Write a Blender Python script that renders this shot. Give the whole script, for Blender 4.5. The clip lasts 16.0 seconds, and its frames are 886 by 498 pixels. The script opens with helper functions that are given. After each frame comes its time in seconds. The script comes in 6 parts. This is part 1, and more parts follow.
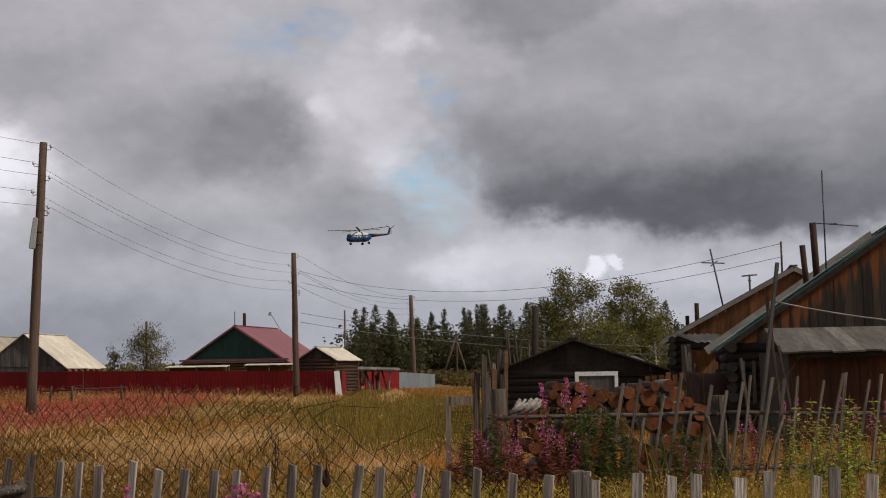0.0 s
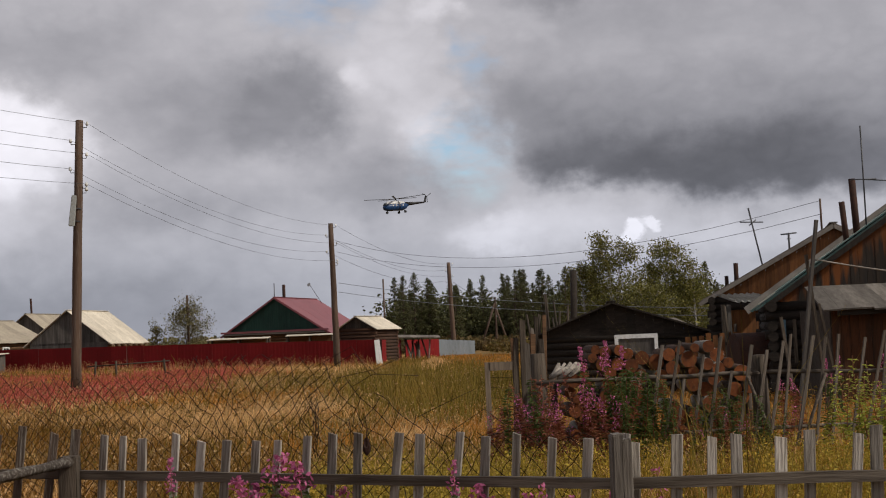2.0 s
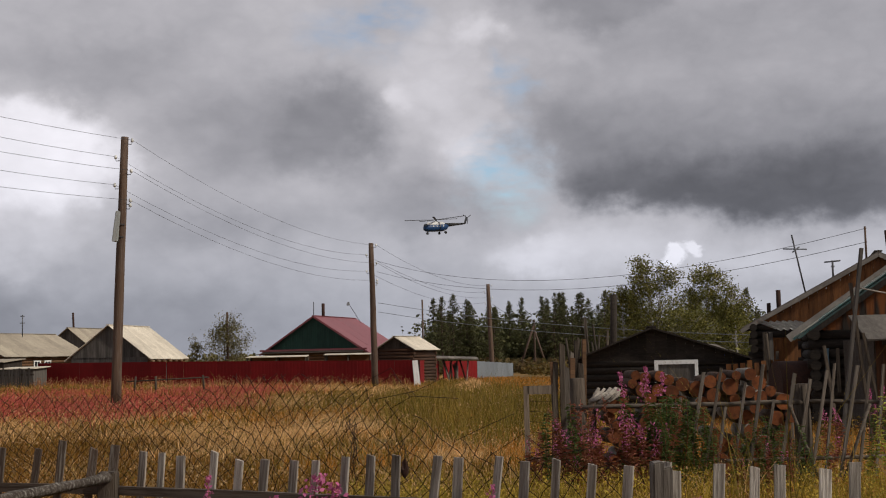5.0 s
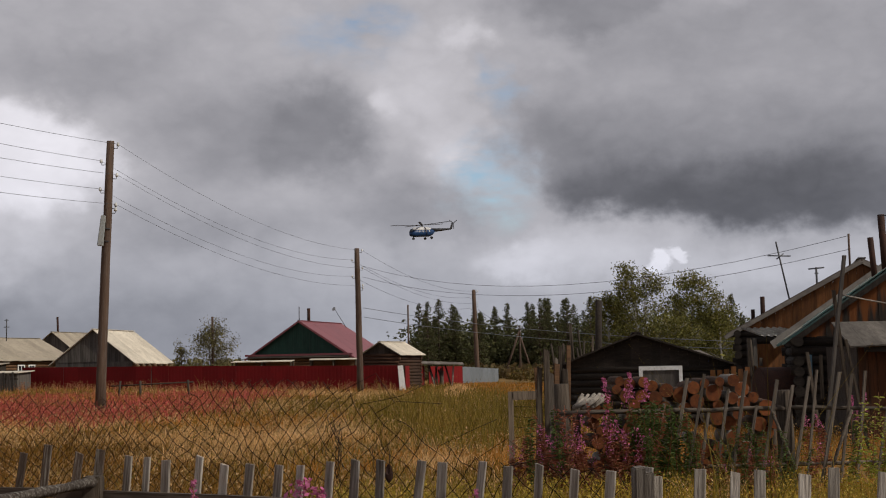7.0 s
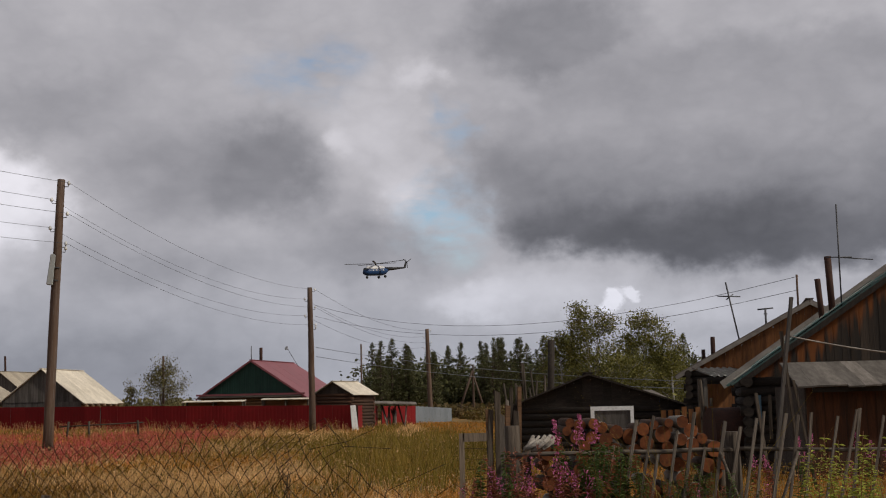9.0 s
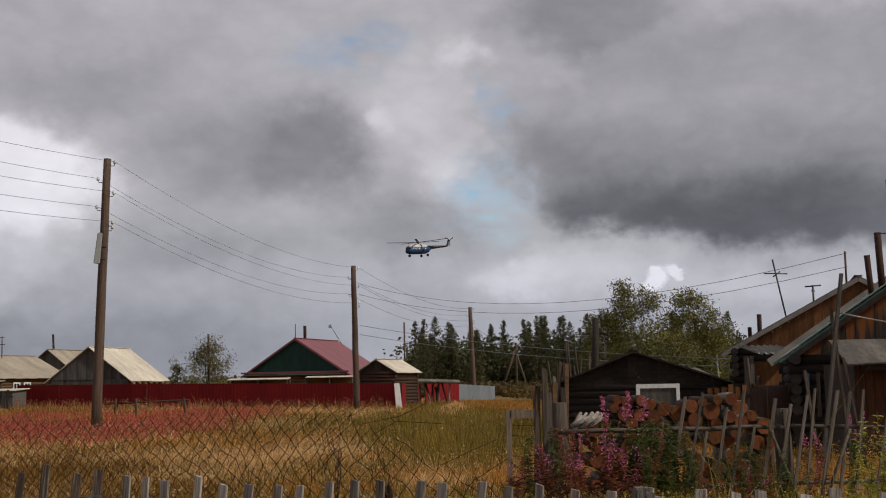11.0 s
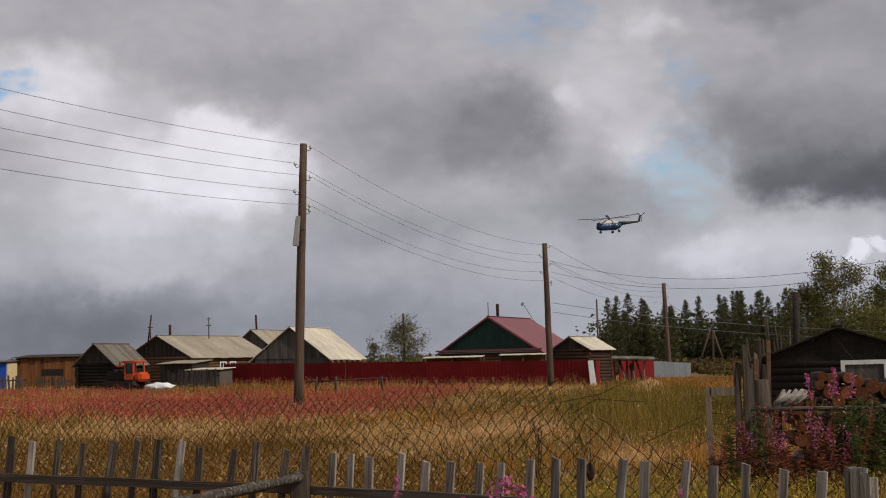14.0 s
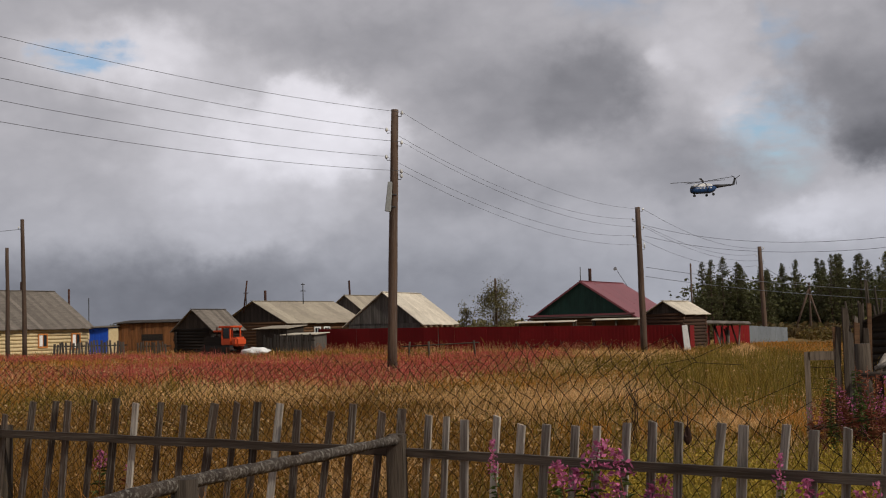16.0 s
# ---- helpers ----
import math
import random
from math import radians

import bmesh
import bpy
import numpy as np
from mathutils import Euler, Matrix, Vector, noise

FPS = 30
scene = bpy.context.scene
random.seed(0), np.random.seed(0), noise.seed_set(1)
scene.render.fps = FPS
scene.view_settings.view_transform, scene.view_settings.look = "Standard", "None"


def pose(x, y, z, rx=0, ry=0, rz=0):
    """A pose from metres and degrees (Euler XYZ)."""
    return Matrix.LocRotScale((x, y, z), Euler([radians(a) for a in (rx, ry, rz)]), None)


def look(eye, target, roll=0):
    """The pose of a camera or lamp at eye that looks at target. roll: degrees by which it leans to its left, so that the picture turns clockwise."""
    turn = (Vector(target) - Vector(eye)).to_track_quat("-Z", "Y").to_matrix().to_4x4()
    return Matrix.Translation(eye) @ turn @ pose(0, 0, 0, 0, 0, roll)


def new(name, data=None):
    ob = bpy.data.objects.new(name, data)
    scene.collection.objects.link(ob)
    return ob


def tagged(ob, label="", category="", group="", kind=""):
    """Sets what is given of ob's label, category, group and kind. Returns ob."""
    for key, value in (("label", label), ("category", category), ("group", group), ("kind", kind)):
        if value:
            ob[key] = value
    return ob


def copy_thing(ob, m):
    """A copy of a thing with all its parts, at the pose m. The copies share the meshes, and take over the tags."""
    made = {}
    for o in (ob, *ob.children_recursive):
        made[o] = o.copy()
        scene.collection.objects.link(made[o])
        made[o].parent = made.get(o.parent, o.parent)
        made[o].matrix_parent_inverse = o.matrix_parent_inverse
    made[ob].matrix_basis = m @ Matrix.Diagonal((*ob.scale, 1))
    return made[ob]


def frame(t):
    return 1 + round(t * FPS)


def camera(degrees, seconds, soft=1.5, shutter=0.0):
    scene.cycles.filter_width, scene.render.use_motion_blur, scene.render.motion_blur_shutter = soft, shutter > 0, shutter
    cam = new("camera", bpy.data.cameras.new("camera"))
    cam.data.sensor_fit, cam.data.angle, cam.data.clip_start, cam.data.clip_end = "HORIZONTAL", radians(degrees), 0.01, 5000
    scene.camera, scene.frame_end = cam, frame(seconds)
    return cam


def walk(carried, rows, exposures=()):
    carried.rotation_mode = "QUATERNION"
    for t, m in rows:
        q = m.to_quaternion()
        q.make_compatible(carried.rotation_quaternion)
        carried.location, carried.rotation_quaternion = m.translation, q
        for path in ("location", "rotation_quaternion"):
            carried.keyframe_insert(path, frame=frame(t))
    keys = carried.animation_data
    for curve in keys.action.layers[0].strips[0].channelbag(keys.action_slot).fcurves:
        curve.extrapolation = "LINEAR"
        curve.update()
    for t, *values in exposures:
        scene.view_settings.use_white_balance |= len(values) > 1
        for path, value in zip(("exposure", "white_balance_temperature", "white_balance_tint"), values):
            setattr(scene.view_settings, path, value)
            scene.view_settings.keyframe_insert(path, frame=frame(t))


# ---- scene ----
cam = camera(38.824, 16.0, soft=1.1)


def aim(yaw, pitch, roll, x, y, z):
    """A camera pose from its heading (left of +y), its upward tilt and its roll, in degrees."""
    a, b = radians(yaw), radians(pitch)
    ahead = Vector((-math.sin(a) * math.cos(b), math.cos(a) * math.cos(b), math.sin(b)))
    return look((x, y, z), Vector((x, y, z)) + 10 * ahead, roll)


# seconds, heading, tilt, roll, eye
PATH = [
    (0.0, -5.131, 5.244, -1.015, 0.006, 0.011, 1.585),
    (0.2, -4.479, 4.684, -1.196, 0.002, 0.009, 1.582),
    (0.5, -3.513, 4.652, -1.569, -0.001, 0.007, 1.579),
    (1.0, -2.975, 4.131, -2.221, 0.003, 0.011, 1.581),
    (1.5, -2.088, 3.615, -2.316, 0.007, 0.013, 1.577),
    (2.0, -3.391, 3.789, -2.407, 0.023, 0.014, 1.584),
    (2.2, -3.928, 3.427, -2.100, 0.026, 0.015, 1.587),
    (2.5, -3.837, 4.460, -1.760, 0.028, 0.018, 1.590),
    (3.0, -4.033, 5.032, -1.629, 0.029, 0.020, 1.595),
    (3.5, -3.824, 5.266, -2.160, 0.029, 0.019, 1.595),
    (4.0, -3.367, 4.671, -1.905, 0.029, 0.022, 1.595),
    (4.5, -2.785, 4.386, -1.577, 0.028, 0.028, 1.593),
    (5.0, -1.607, 4.814, -1.286, 0.012, 0.043, 1.592),
    (5.2, -0.947, 5.025, -0.928, 0.010, 0.052, 1.591),
    (7.3, -2.612, 5.057, -0.940, 0.020, -0.018, 1.595),
    (7.5, -2.869, 5.523, -0.768, 0.022, -0.018, 1.602),
    (8.0, -3.727, 6.322, -0.504, 0.025, -0.031, 1.602),
    (8.5, -4.491, 7.126, -0.640, 0.035, -0.062, 1.616),
    (9.0, -4.407, 6.764, -1.196, 0.042, -0.076, 1.625),
    (9.2, -3.940, 6.544, -1.341, 0.041, -0.075, 1.625),
    (11.3, -2.438, 5.682, -1.130, -0.006, -0.011, 1.606),
    (11.5, -2.712, 5.600, -0.882, -0.004, -0.020, 1.606),
    (12.0, -1.998, 6.167, -0.492, -0.013, -0.020, 1.612),
    (12.5, -0.000, 5.504, -0.136, -0.024, -0.017, 1.608),
    (13.0, 2.125, 5.203, -0.889, -0.034, -0.016, 1.611),
    (13.5, 4.154, 5.255, -1.071, -0.038, -0.009, 1.610),
    (14.0, 6.279, 5.000, -1.446, -0.039, -0.000, 1.612),
    (14.5, 8.049, 5.309, -1.411, -0.044, 0.004, 1.614),
    (15.0, 8.380, 5.308, -1.623, -0.038, 0.011, 1.612),
    (15.5, 9.182, 4.785, -1.336, -0.053, 0.011, 1.610),
    (16.0, 10.492, 3.524, -1.514, -0.057, 0.010, 1.602),
]
walk(cam, [(row[0], aim(*row[1:])) for row in PATH], [(0.0, 0.03), (1.0, 0.06), (2.5, 0.11), (3.5, 0.02), (4.5, 0.04), (5.0, 0.06), (7.5, -0.08), (13.0, -0.07), (16.0, -0.1)])

# ---------------------------------------------------------------- world and sun
world = bpy.data.worlds.new("sky")
scene.world = world
world.use_nodes = True
wn = world.node_tree
wn.nodes.clear()


def wmath(op, a, b=0.0, clamp=False):
    n = wn.nodes.new("ShaderNodeMath")
    n.operation, n.use_clamp = op, clamp
    for i, v in enumerate((a, b)):
        if isinstance(v, (int, float)):
            n.inputs[i].default_value = v
        else:
            wn.links.new(v, n.inputs[i])
    return n.outputs[0]


SUN_AZ, SUN_EL = radians(115), radians(40)
sky = wn.nodes.new("ShaderNodeTexSky")
sky.sky_type, sky.sun_disc = "NISHITA", False
sky.sun_elevation, sky.sun_rotation = SUN_EL, SUN_AZ
tc = wn.nodes.new("ShaderNodeTexCoord")
sep = wn.nodes.new("ShaderNodeSeparateXYZ")
wn.links.new(tc.outputs["Generated"], sep.inputs[0])
az0 = wmath("MULTIPLY", wmath("ARCTAN2", wmath("MULTIPLY", sep.outputs[0], -1.0), sep.outputs[1]), 57.2958)
el0 = wmath("MULTIPLY", wmath("ARCSINE", sep.outputs[2]), 57.2958)


def wnoise(su, sv, detail, off=0.0, rough=0.55):
    comb = wn.nodes.new("ShaderNodeCombineXYZ")
    wn.links.new(wmath("ADD", wmath("MULTIPLY", az0, su), off), comb.inputs[0])
    wn.links.new(wmath("MULTIPLY", el0, sv), comb.inputs[1])
    n = wn.nodes.new("ShaderNodeTexNoise")
    n.inputs["Scale"].default_value, n.inputs["Detail"].default_value = 1.0, detail
    n.inputs["Roughness"].default_value = rough
    wn.links.new(comb.outputs[0], n.inputs["Vector"])
    return wmath("SUBTRACT", n.outputs[0], 0.5)


az = wmath("ADD", wmath("ADD", az0, wmath("MULTIPLY", wnoise(0.22, 0.26, 7, 3.1, 0.55), 5.0)), wmath("MULTIPLY", wnoise(0.8, 0.95, 7, 23.1, 0.55), 1.3))
el = wmath("ADD", wmath("ADD", el0, wmath("MULTIPLY", wnoise(0.22, 0.26, 7, 17.7, 0.55), 3.4)), wmath("MULTIPLY", wnoise(0.8, 0.95, 7, 57.7, 0.55), 1.2))


def bank(a, e, ra, re, edge):
    """Where a bank of cloud round a heading and an elevation lies, 0 to 1; a high edge number makes its rim firm."""
    u = wmath("DIVIDE", wmath("SUBTRACT", az, a), ra)
    v = wmath("DIVIDE", wmath("SUBTRACT", el, e), re)
    q = wmath("SQRT", wmath("ADD", wmath("MULTIPLY", u, u), wmath("MULTIPLY", v, v)))
    m = wmath("MULTIPLY", wmath("SUBTRACT", 1.0, q), edge, True)
    return wmath("MULTIPLY", wmath("MULTIPLY", m, m), wmath("SUBTRACT", 3.0, wmath("MULTIPLY", m, 2.0)))


def lay(under, mask, level):
    """Lay a cloud of the given lightness over what lies behind it."""
    return wmath("ADD", under, wmath("MULTIPLY", mask, wmath("SUBTRACT", level, under)))


def ramp(lo, hi):
    return wmath("DIVIDE", wmath("SUBTRACT", el, lo), hi - lo, True)


# heading, elevation, half width, half height, firmness of the rim, lightness: far banks first
CLOUDS = [
    (12.0, 1.0, 17.0, 4.2, 1.1, 0.60), (25.0, 1.2, 12.0, 3.6, 1.3, 0.50), (17.0, 15.0, 13.0, 3.8, 1.2, 0.675), (13.0, 13.0, 6.0, 2.3, 1.2, 0.62),
    (26.0, 9.0, 4.0, 2.6, 1.2, 0.70), (18.8, 7.8, 8.0, 5.0, 1.4, 0.83), (16.6, 8.8, 4.8, 3.0, 1.9, 0.94), (20.0, 4.6, 4.5, 1.8, 1.1, 0.75), (24.0, 12.2, 6.4, 2.6, 1.1, 0.88),
    (-1.8, 12.8, 4.2, 3.6, 1.1, 0.77), (-3.0, 9.4, 2.6, 2.8, 1.1, 0.80), (8.6, 6.0, 5.4, 2.1, 1.1, 0.615), (7.4, 10.2, 6.4, 4.0, 1.15, 0.605), (3.6, 10.4, 3.6, 3.4, 1.5, 0.545),
    (-0.4, 6.9, 4.4, 2.3, 1.2, 0.61), (0.4, 12.2, 1.3, 1.1, 1.2, 0.80), (-8.5, 4.5, 8.6, 2.0, 1.1, 0.79), (-5.8, 4.4, 3.2, 1.1, 1.1, 0.84), (-16.0, 3.8, 8.0, 1.6, 1.1, 0.78), (-3.8, 14.4, 1.4, 1.5, 1.1, 0.82),
    (-9.6, 16.4, 6.0, 2.9, 1.7, 0.56),
]
value = 0.695
for c in CLOUDS:
    value = lay(value, bank(*c[:5]), c[5])
# the great dark bank over the wood: heavy along its foot, lighter towards its crown
heavy = wmath("MAXIMUM", bank(-18.6, 10.7, 14.9, 5.7, 4.2), bank(-10.8, 8.9, 5.6, 3.3, 2.6))
foot = wmath("ADD", 0.455, wmath("MULTIPLY", ramp(6.3, 12.0), 0.175))
foot = lay(foot, bank(-15.5, 6.9, 12.0, 2.7, 1.2), 0.395)
foot = lay(foot, bank(-6.0, 9.2, 3.0, 3.2, 1.1), 0.545)
value = lay(value, heavy, foot)
for c in ((-11.9, 4.2, 0.75, 0.5, 2.0, 0.93), (-12.9, 4.3, 0.55, 0.42, 2.0, 0.9)):
    value = lay(value, bank(*c[:5]), c[5])
# soft swelling inside the clouds, and fine billows
value = wmath("ADD", value, wmath("MULTIPLY", wnoise(0.20, 0.30, 6, 40.0, 0.5), 0.15))
value = wmath("ADD", value, wmath("MULTIPLY", wmath("SUBTRACT", wmath("ABSOLUTE", wnoise(0.5, 0.75, 6, 71.0, 0.5)), 0.08), 0.11))
# the unseen sky overhead is darkened to lower the ambient light
overhead_dim = wmath("MULTIPLY", wmath("SUBTRACT", el0, 19.0), 0.02, True)
value = wmath("SUBTRACT", value, wmath("MULTIPLY", overhead_dim, 0.16))
value = wmath("MAXIMUM", value, 0.2)
bright = wmath("POWER", value, 2.2)
tint = wn.nodes.new("ShaderNodeCombineXYZ")
low = wmath("EXPONENT", wmath("MULTIPLY", wmath("POWER", wmath("MULTIPLY", wmath("ABSOLUTE", el0), 0.16), 2.0), -1.0))
cool = wmath("MULTIPLY", wmath("SUBTRACT", 0.72, value), 0.16, True)
for i, (c0, kl, kc) in enumerate(((1.006, -0.085, -0.8), (0.979, -0.035, -0.25), (1.045, 0.02, 0.9))):
    k = wmath("ADD", wmath("ADD", c0, wmath("MULTIPLY", low, kl)), wmath("MULTIPLY", cool, kc))
    wn.links.new(wmath("MULTIPLY", bright, k), tint.inputs[i])
hole = 0.0
for c in ((-4.6, 8.2, 2.9, 2.8, 1.2, 0.68), (-5.2, 12.0, 0.8, 1.6, 1.1, 0.45), (1.4, 14.9, 4.2, 1.7, 1.0, 0.55), (26.6, 12.3, 1.9, 0.8, 1.4, 0.95)):
    hole = wmath("ADD", hole, wmath("MULTIPLY", bank(*c[:5]), c[5]))
hole = wmath("MULTIPLY", hole, wmath("ADD", wmath("MULTIPLY", wnoise(0.42, 1.15, 7, 8.0), 4.5), 0.75), True)
hole = wmath("MULTIPLY", hole, wmath("SUBTRACT", 1.0, heavy))
blue = wn.nodes.new("ShaderNodeVectorMath")
blue.operation = "SCALE"
blue.inputs["Scale"].default_value = 0.125
wn.links.new(sky.outputs[0], blue.inputs[0])
mixed = wn.nodes.new("ShaderNodeMix")
mixed.data_type = "RGBA"
wn.links.new(hole, mixed.inputs["Factor"])
wn.links.new(tint.outputs[0], mixed.inputs["A"])
wn.links.new(blue.outputs[0], mixed.inputs["B"])
back = wn.nodes.new("ShaderNodeBackground")
back.inputs["Strength"].default_value = 1.0
wn.links.new(mixed.outputs["Result"], back.inputs["Color"])
wout = wn.nodes.new("ShaderNodeOutputWorld")
wn.links.new(back.outputs[0], wout.inputs[0])

sun_data = bpy.data.lights.new("sun", "SUN")
sun_data.energy, sun_data.angle, sun_data.color = 3.0, radians(3), (1.0, 0.92, 0.8)
sun = new("sun", sun_data)
sun_from = Vector((math.sin(SUN_AZ) * math.cos(SUN_EL), math.cos(SUN_AZ) * math.cos(SUN_EL), math.sin(SUN_EL)))
sun.matrix_world = look(sun_from * 50, (0, 0, 0))


# ---------------------------------------------------------------- materials
def mat(name, a, b, scale=3.0, stretch=(1, 1, 1), rough=0.9, bump=0.3, metal=0.0, fine=9.0, c=None, vary=0.25, island=False, spec=0.25, thin=0.0):
    """A weathered surface: colours a and b mixed by a broad noise, c in finer streaks, lightness varied from piece to piece."""
    m = bpy.data.materials.new(name)
    m.use_nodes = True
    nt = m.node_tree
    bsdf = nt.nodes["Principled BSDF"]
    bsdf.inputs["Roughness"].default_value, bsdf.inputs["Metallic"].default_value = rough, metal
    bsdf.inputs["Specular IOR Level"].default_value = spec
    co = nt.nodes.new("ShaderNodeTexCoord")
    mp = nt.nodes.new("ShaderNodeMapping")
    mp.inputs["Scale"].default_value = stretch
    nt.links.new(co.outputs["Object"], mp.inputs[0])
    info = nt.nodes.new("ShaderNodeObjectInfo")
    geo = nt.nodes.new("ShaderNodeNewGeometry")
    rnd = geo.outputs["Random Per Island"] if island else info.outputs["Random"]
    shift = nt.nodes.new("ShaderNodeVectorMath")
    shift.operation = "SCALE"
    shift.inputs[0].default_value = (0, 0, 0) if island else (17.3, 9.1, 23.7)
    nt.links.new(rnd, shift.inputs["Scale"])
    add = nt.nodes.new("ShaderNodeVectorMath")
    nt.links.new(mp.outputs[0], add.inputs[0])
    nt.links.new(shift.outputs[0], add.inputs[1])

    def tex(s, d):
        n = nt.nodes.new("ShaderNodeTexNoise")
        n.inputs["Scale"].default_value, n.inputs["Detail"].default_value, n.inputs["Roughness"].default_value = s, d, 0.62
        nt.links.new(add.outputs[0], n.inputs["Vector"])
        return n.outputs[0]

    def blend(f, x, y, lo, hi, kind="MIX"):
        r = nt.nodes.new("ShaderNodeMapRange")
        r.inputs[1].default_value, r.inputs[2].default_value = lo, hi
        nt.links.new(f, r.inputs[0])
        n = nt.nodes.new("ShaderNodeMix")
        n.data_type, n.blend_type = "RGBA", kind
        nt.links.new(r.outputs[0], n.inputs["Factor"])
        for key, v in (("A", x), ("B", y)):
            if isinstance(v, tuple):
                n.inputs[key].default_value = (*v, 1)
            else:
                nt.links.new(v, n.inputs[key])
        return n.outputs["Result"]

    broad, small = tex(scale, 3), tex(scale * fine, 5)
    col = blend(broad, a, b, 0.35, 0.65)
    col = blend(small, col, c if c else tuple(0.45 * v for v in a), 0.5, 0.78)
    hsv = nt.nodes.new("ShaderNodeHueSaturation")
    vr = nt.nodes.new("ShaderNodeMapRange")
    vr.inputs[3].default_value, vr.inputs[4].default_value = 1 - vary, 1 + vary
    nt.links.new(rnd, vr.inputs[0])
    nt.links.new(vr.outputs[0], hsv.inputs["Value"])
    nt.links.new(col, hsv.inputs["Color"])
    nt.links.new(hsv.outputs[0], bsdf.inputs["Base Color"])
    bp = nt.nodes.new("ShaderNodeBump")
    bp.inputs["Strength"].default_value, bp.inputs["Distance"].default_value = bump, 0.02
    nt.links.new(small, bp.inputs["Height"])
    nt.links.new(bp.outputs[0], bsdf.inputs["Normal"])
    if thin:
        glow = nt.nodes.new("ShaderNodeBsdfTranslucent")
        nt.links.new(hsv.outputs[0], glow.inputs["Color"])
        both = nt.nodes.new("ShaderNodeMixShader")
        both.inputs[0].default_value = thin
        nt.links.new(bsdf.outputs[0], both.inputs[1])
        nt.links.new(glow.outputs[0], both.inputs[2])
        nt.links.new(both.outputs[0], nt.nodes["Material Output"].inputs[0])
    return m


GRAIN_Z, GRAIN_X, GRAIN_Y = (6, 6, 0.5), (0.5, 6, 6), (6, 0.5, 6)
M_PALING = mat("dark_paling_wood", (0.165, 0.14, 0.115), (0.09, 0.072, 0.057), 1.6, (9, 9, 0.6), c=(0.045, 0.035, 0.026), fine=4, vary=0.3, bump=0.6)
M_BROWNPICKET = mat("brown_picket_wood", (0.082, 0.058, 0.044), (0.042, 0.029, 0.022), 2.2, (9, 9, 0.5), c=(0.26, 0.235, 0.20), fine=4, vary=0.4, bump=0.9)
M_PICKET = mat("weathered_picket_wood", (0.46, 0.42, 0.37), (0.19, 0.164, 0.137), 2.2, (9, 9, 0.5), c=(0.085, 0.066, 0.048), fine=4, vary=0.4, bump=0.9)
M_RAIL = mat("grey_rail_wood", (0.145, 0.120, 0.096), (0.065, 0.050, 0.038), 1.8, (0.5, 9, 9), c=(0.038, 0.029, 0.022), fine=4, vary=0.15, bump=0.6)
M_DARKRAIL = mat("dark_rail_wood", (0.055, 0.040, 0.030), (0.030, 0.022, 0.017), 1.8, (0.5, 9, 9), c=(0.10, 0.08, 0.065), fine=4, vary=0.15, bump=0.6)
M_LICHEN = mat("lichened_log", (0.026, 0.019, 0.015), (0.055, 0.042, 0.033), 9, (1, 1, 1), c=(0.30, 0.285, 0.25), fine=4.5, bump=1.0)
M_GREYPOST = mat("silvered_post_wood", (0.17, 0.15, 0.13), (0.09, 0.077, 0.065), 1.8, (9, 9, 0.5), c=(0.045, 0.036, 0.028), fine=4, vary=0.1, bump=0.8)
M_POST = mat("dark_post_wood", (0.078, 0.061, 0.046), (0.036, 0.027, 0.020), 1.8, (7, 7, 0.5), c=(0.022, 0.016, 0.012), fine=4, bump=0.8)
M_POLE = mat("power_pole_wood", (0.105, 0.066, 0.045), (0.06, 0.038, 0.028), 1.6, (6, 6, 0.3), c=(0.16, 0.13, 0.11), fine=4, bump=0.6)
M_DARKWOOD = mat("tarred_old_wood", (0.027, 0.021, 0.017), (0.015, 0.012, 0.010), 2, GRAIN_X, c=(0.055, 0.042, 0.031), bump=0.5)
M_DARKPLANK = mat("dark_upright_planks", (0.045, 0.036, 0.030), (0.024, 0.019, 0.016), 2, GRAIN_Z, c=(0.098, 0.075, 0.056), bump=0.5, vary=0.35)
M_ORANGE = mat("sun_browned_planks", (0.21, 0.086, 0.028), (0.105, 0.044, 0.018), 1.5, GRAIN_Z, c=(0.060, 0.032, 0.019), bump=0.4, vary=0.35)
M_GABLE = mat("stained_gable_boards", (0.034, 0.029, 0.025), (0.062, 0.045, 0.032), 0.8, (5, 5, 0.35), c=(0.024, 0.02, 0.017), bump=0.5, vary=0.3)


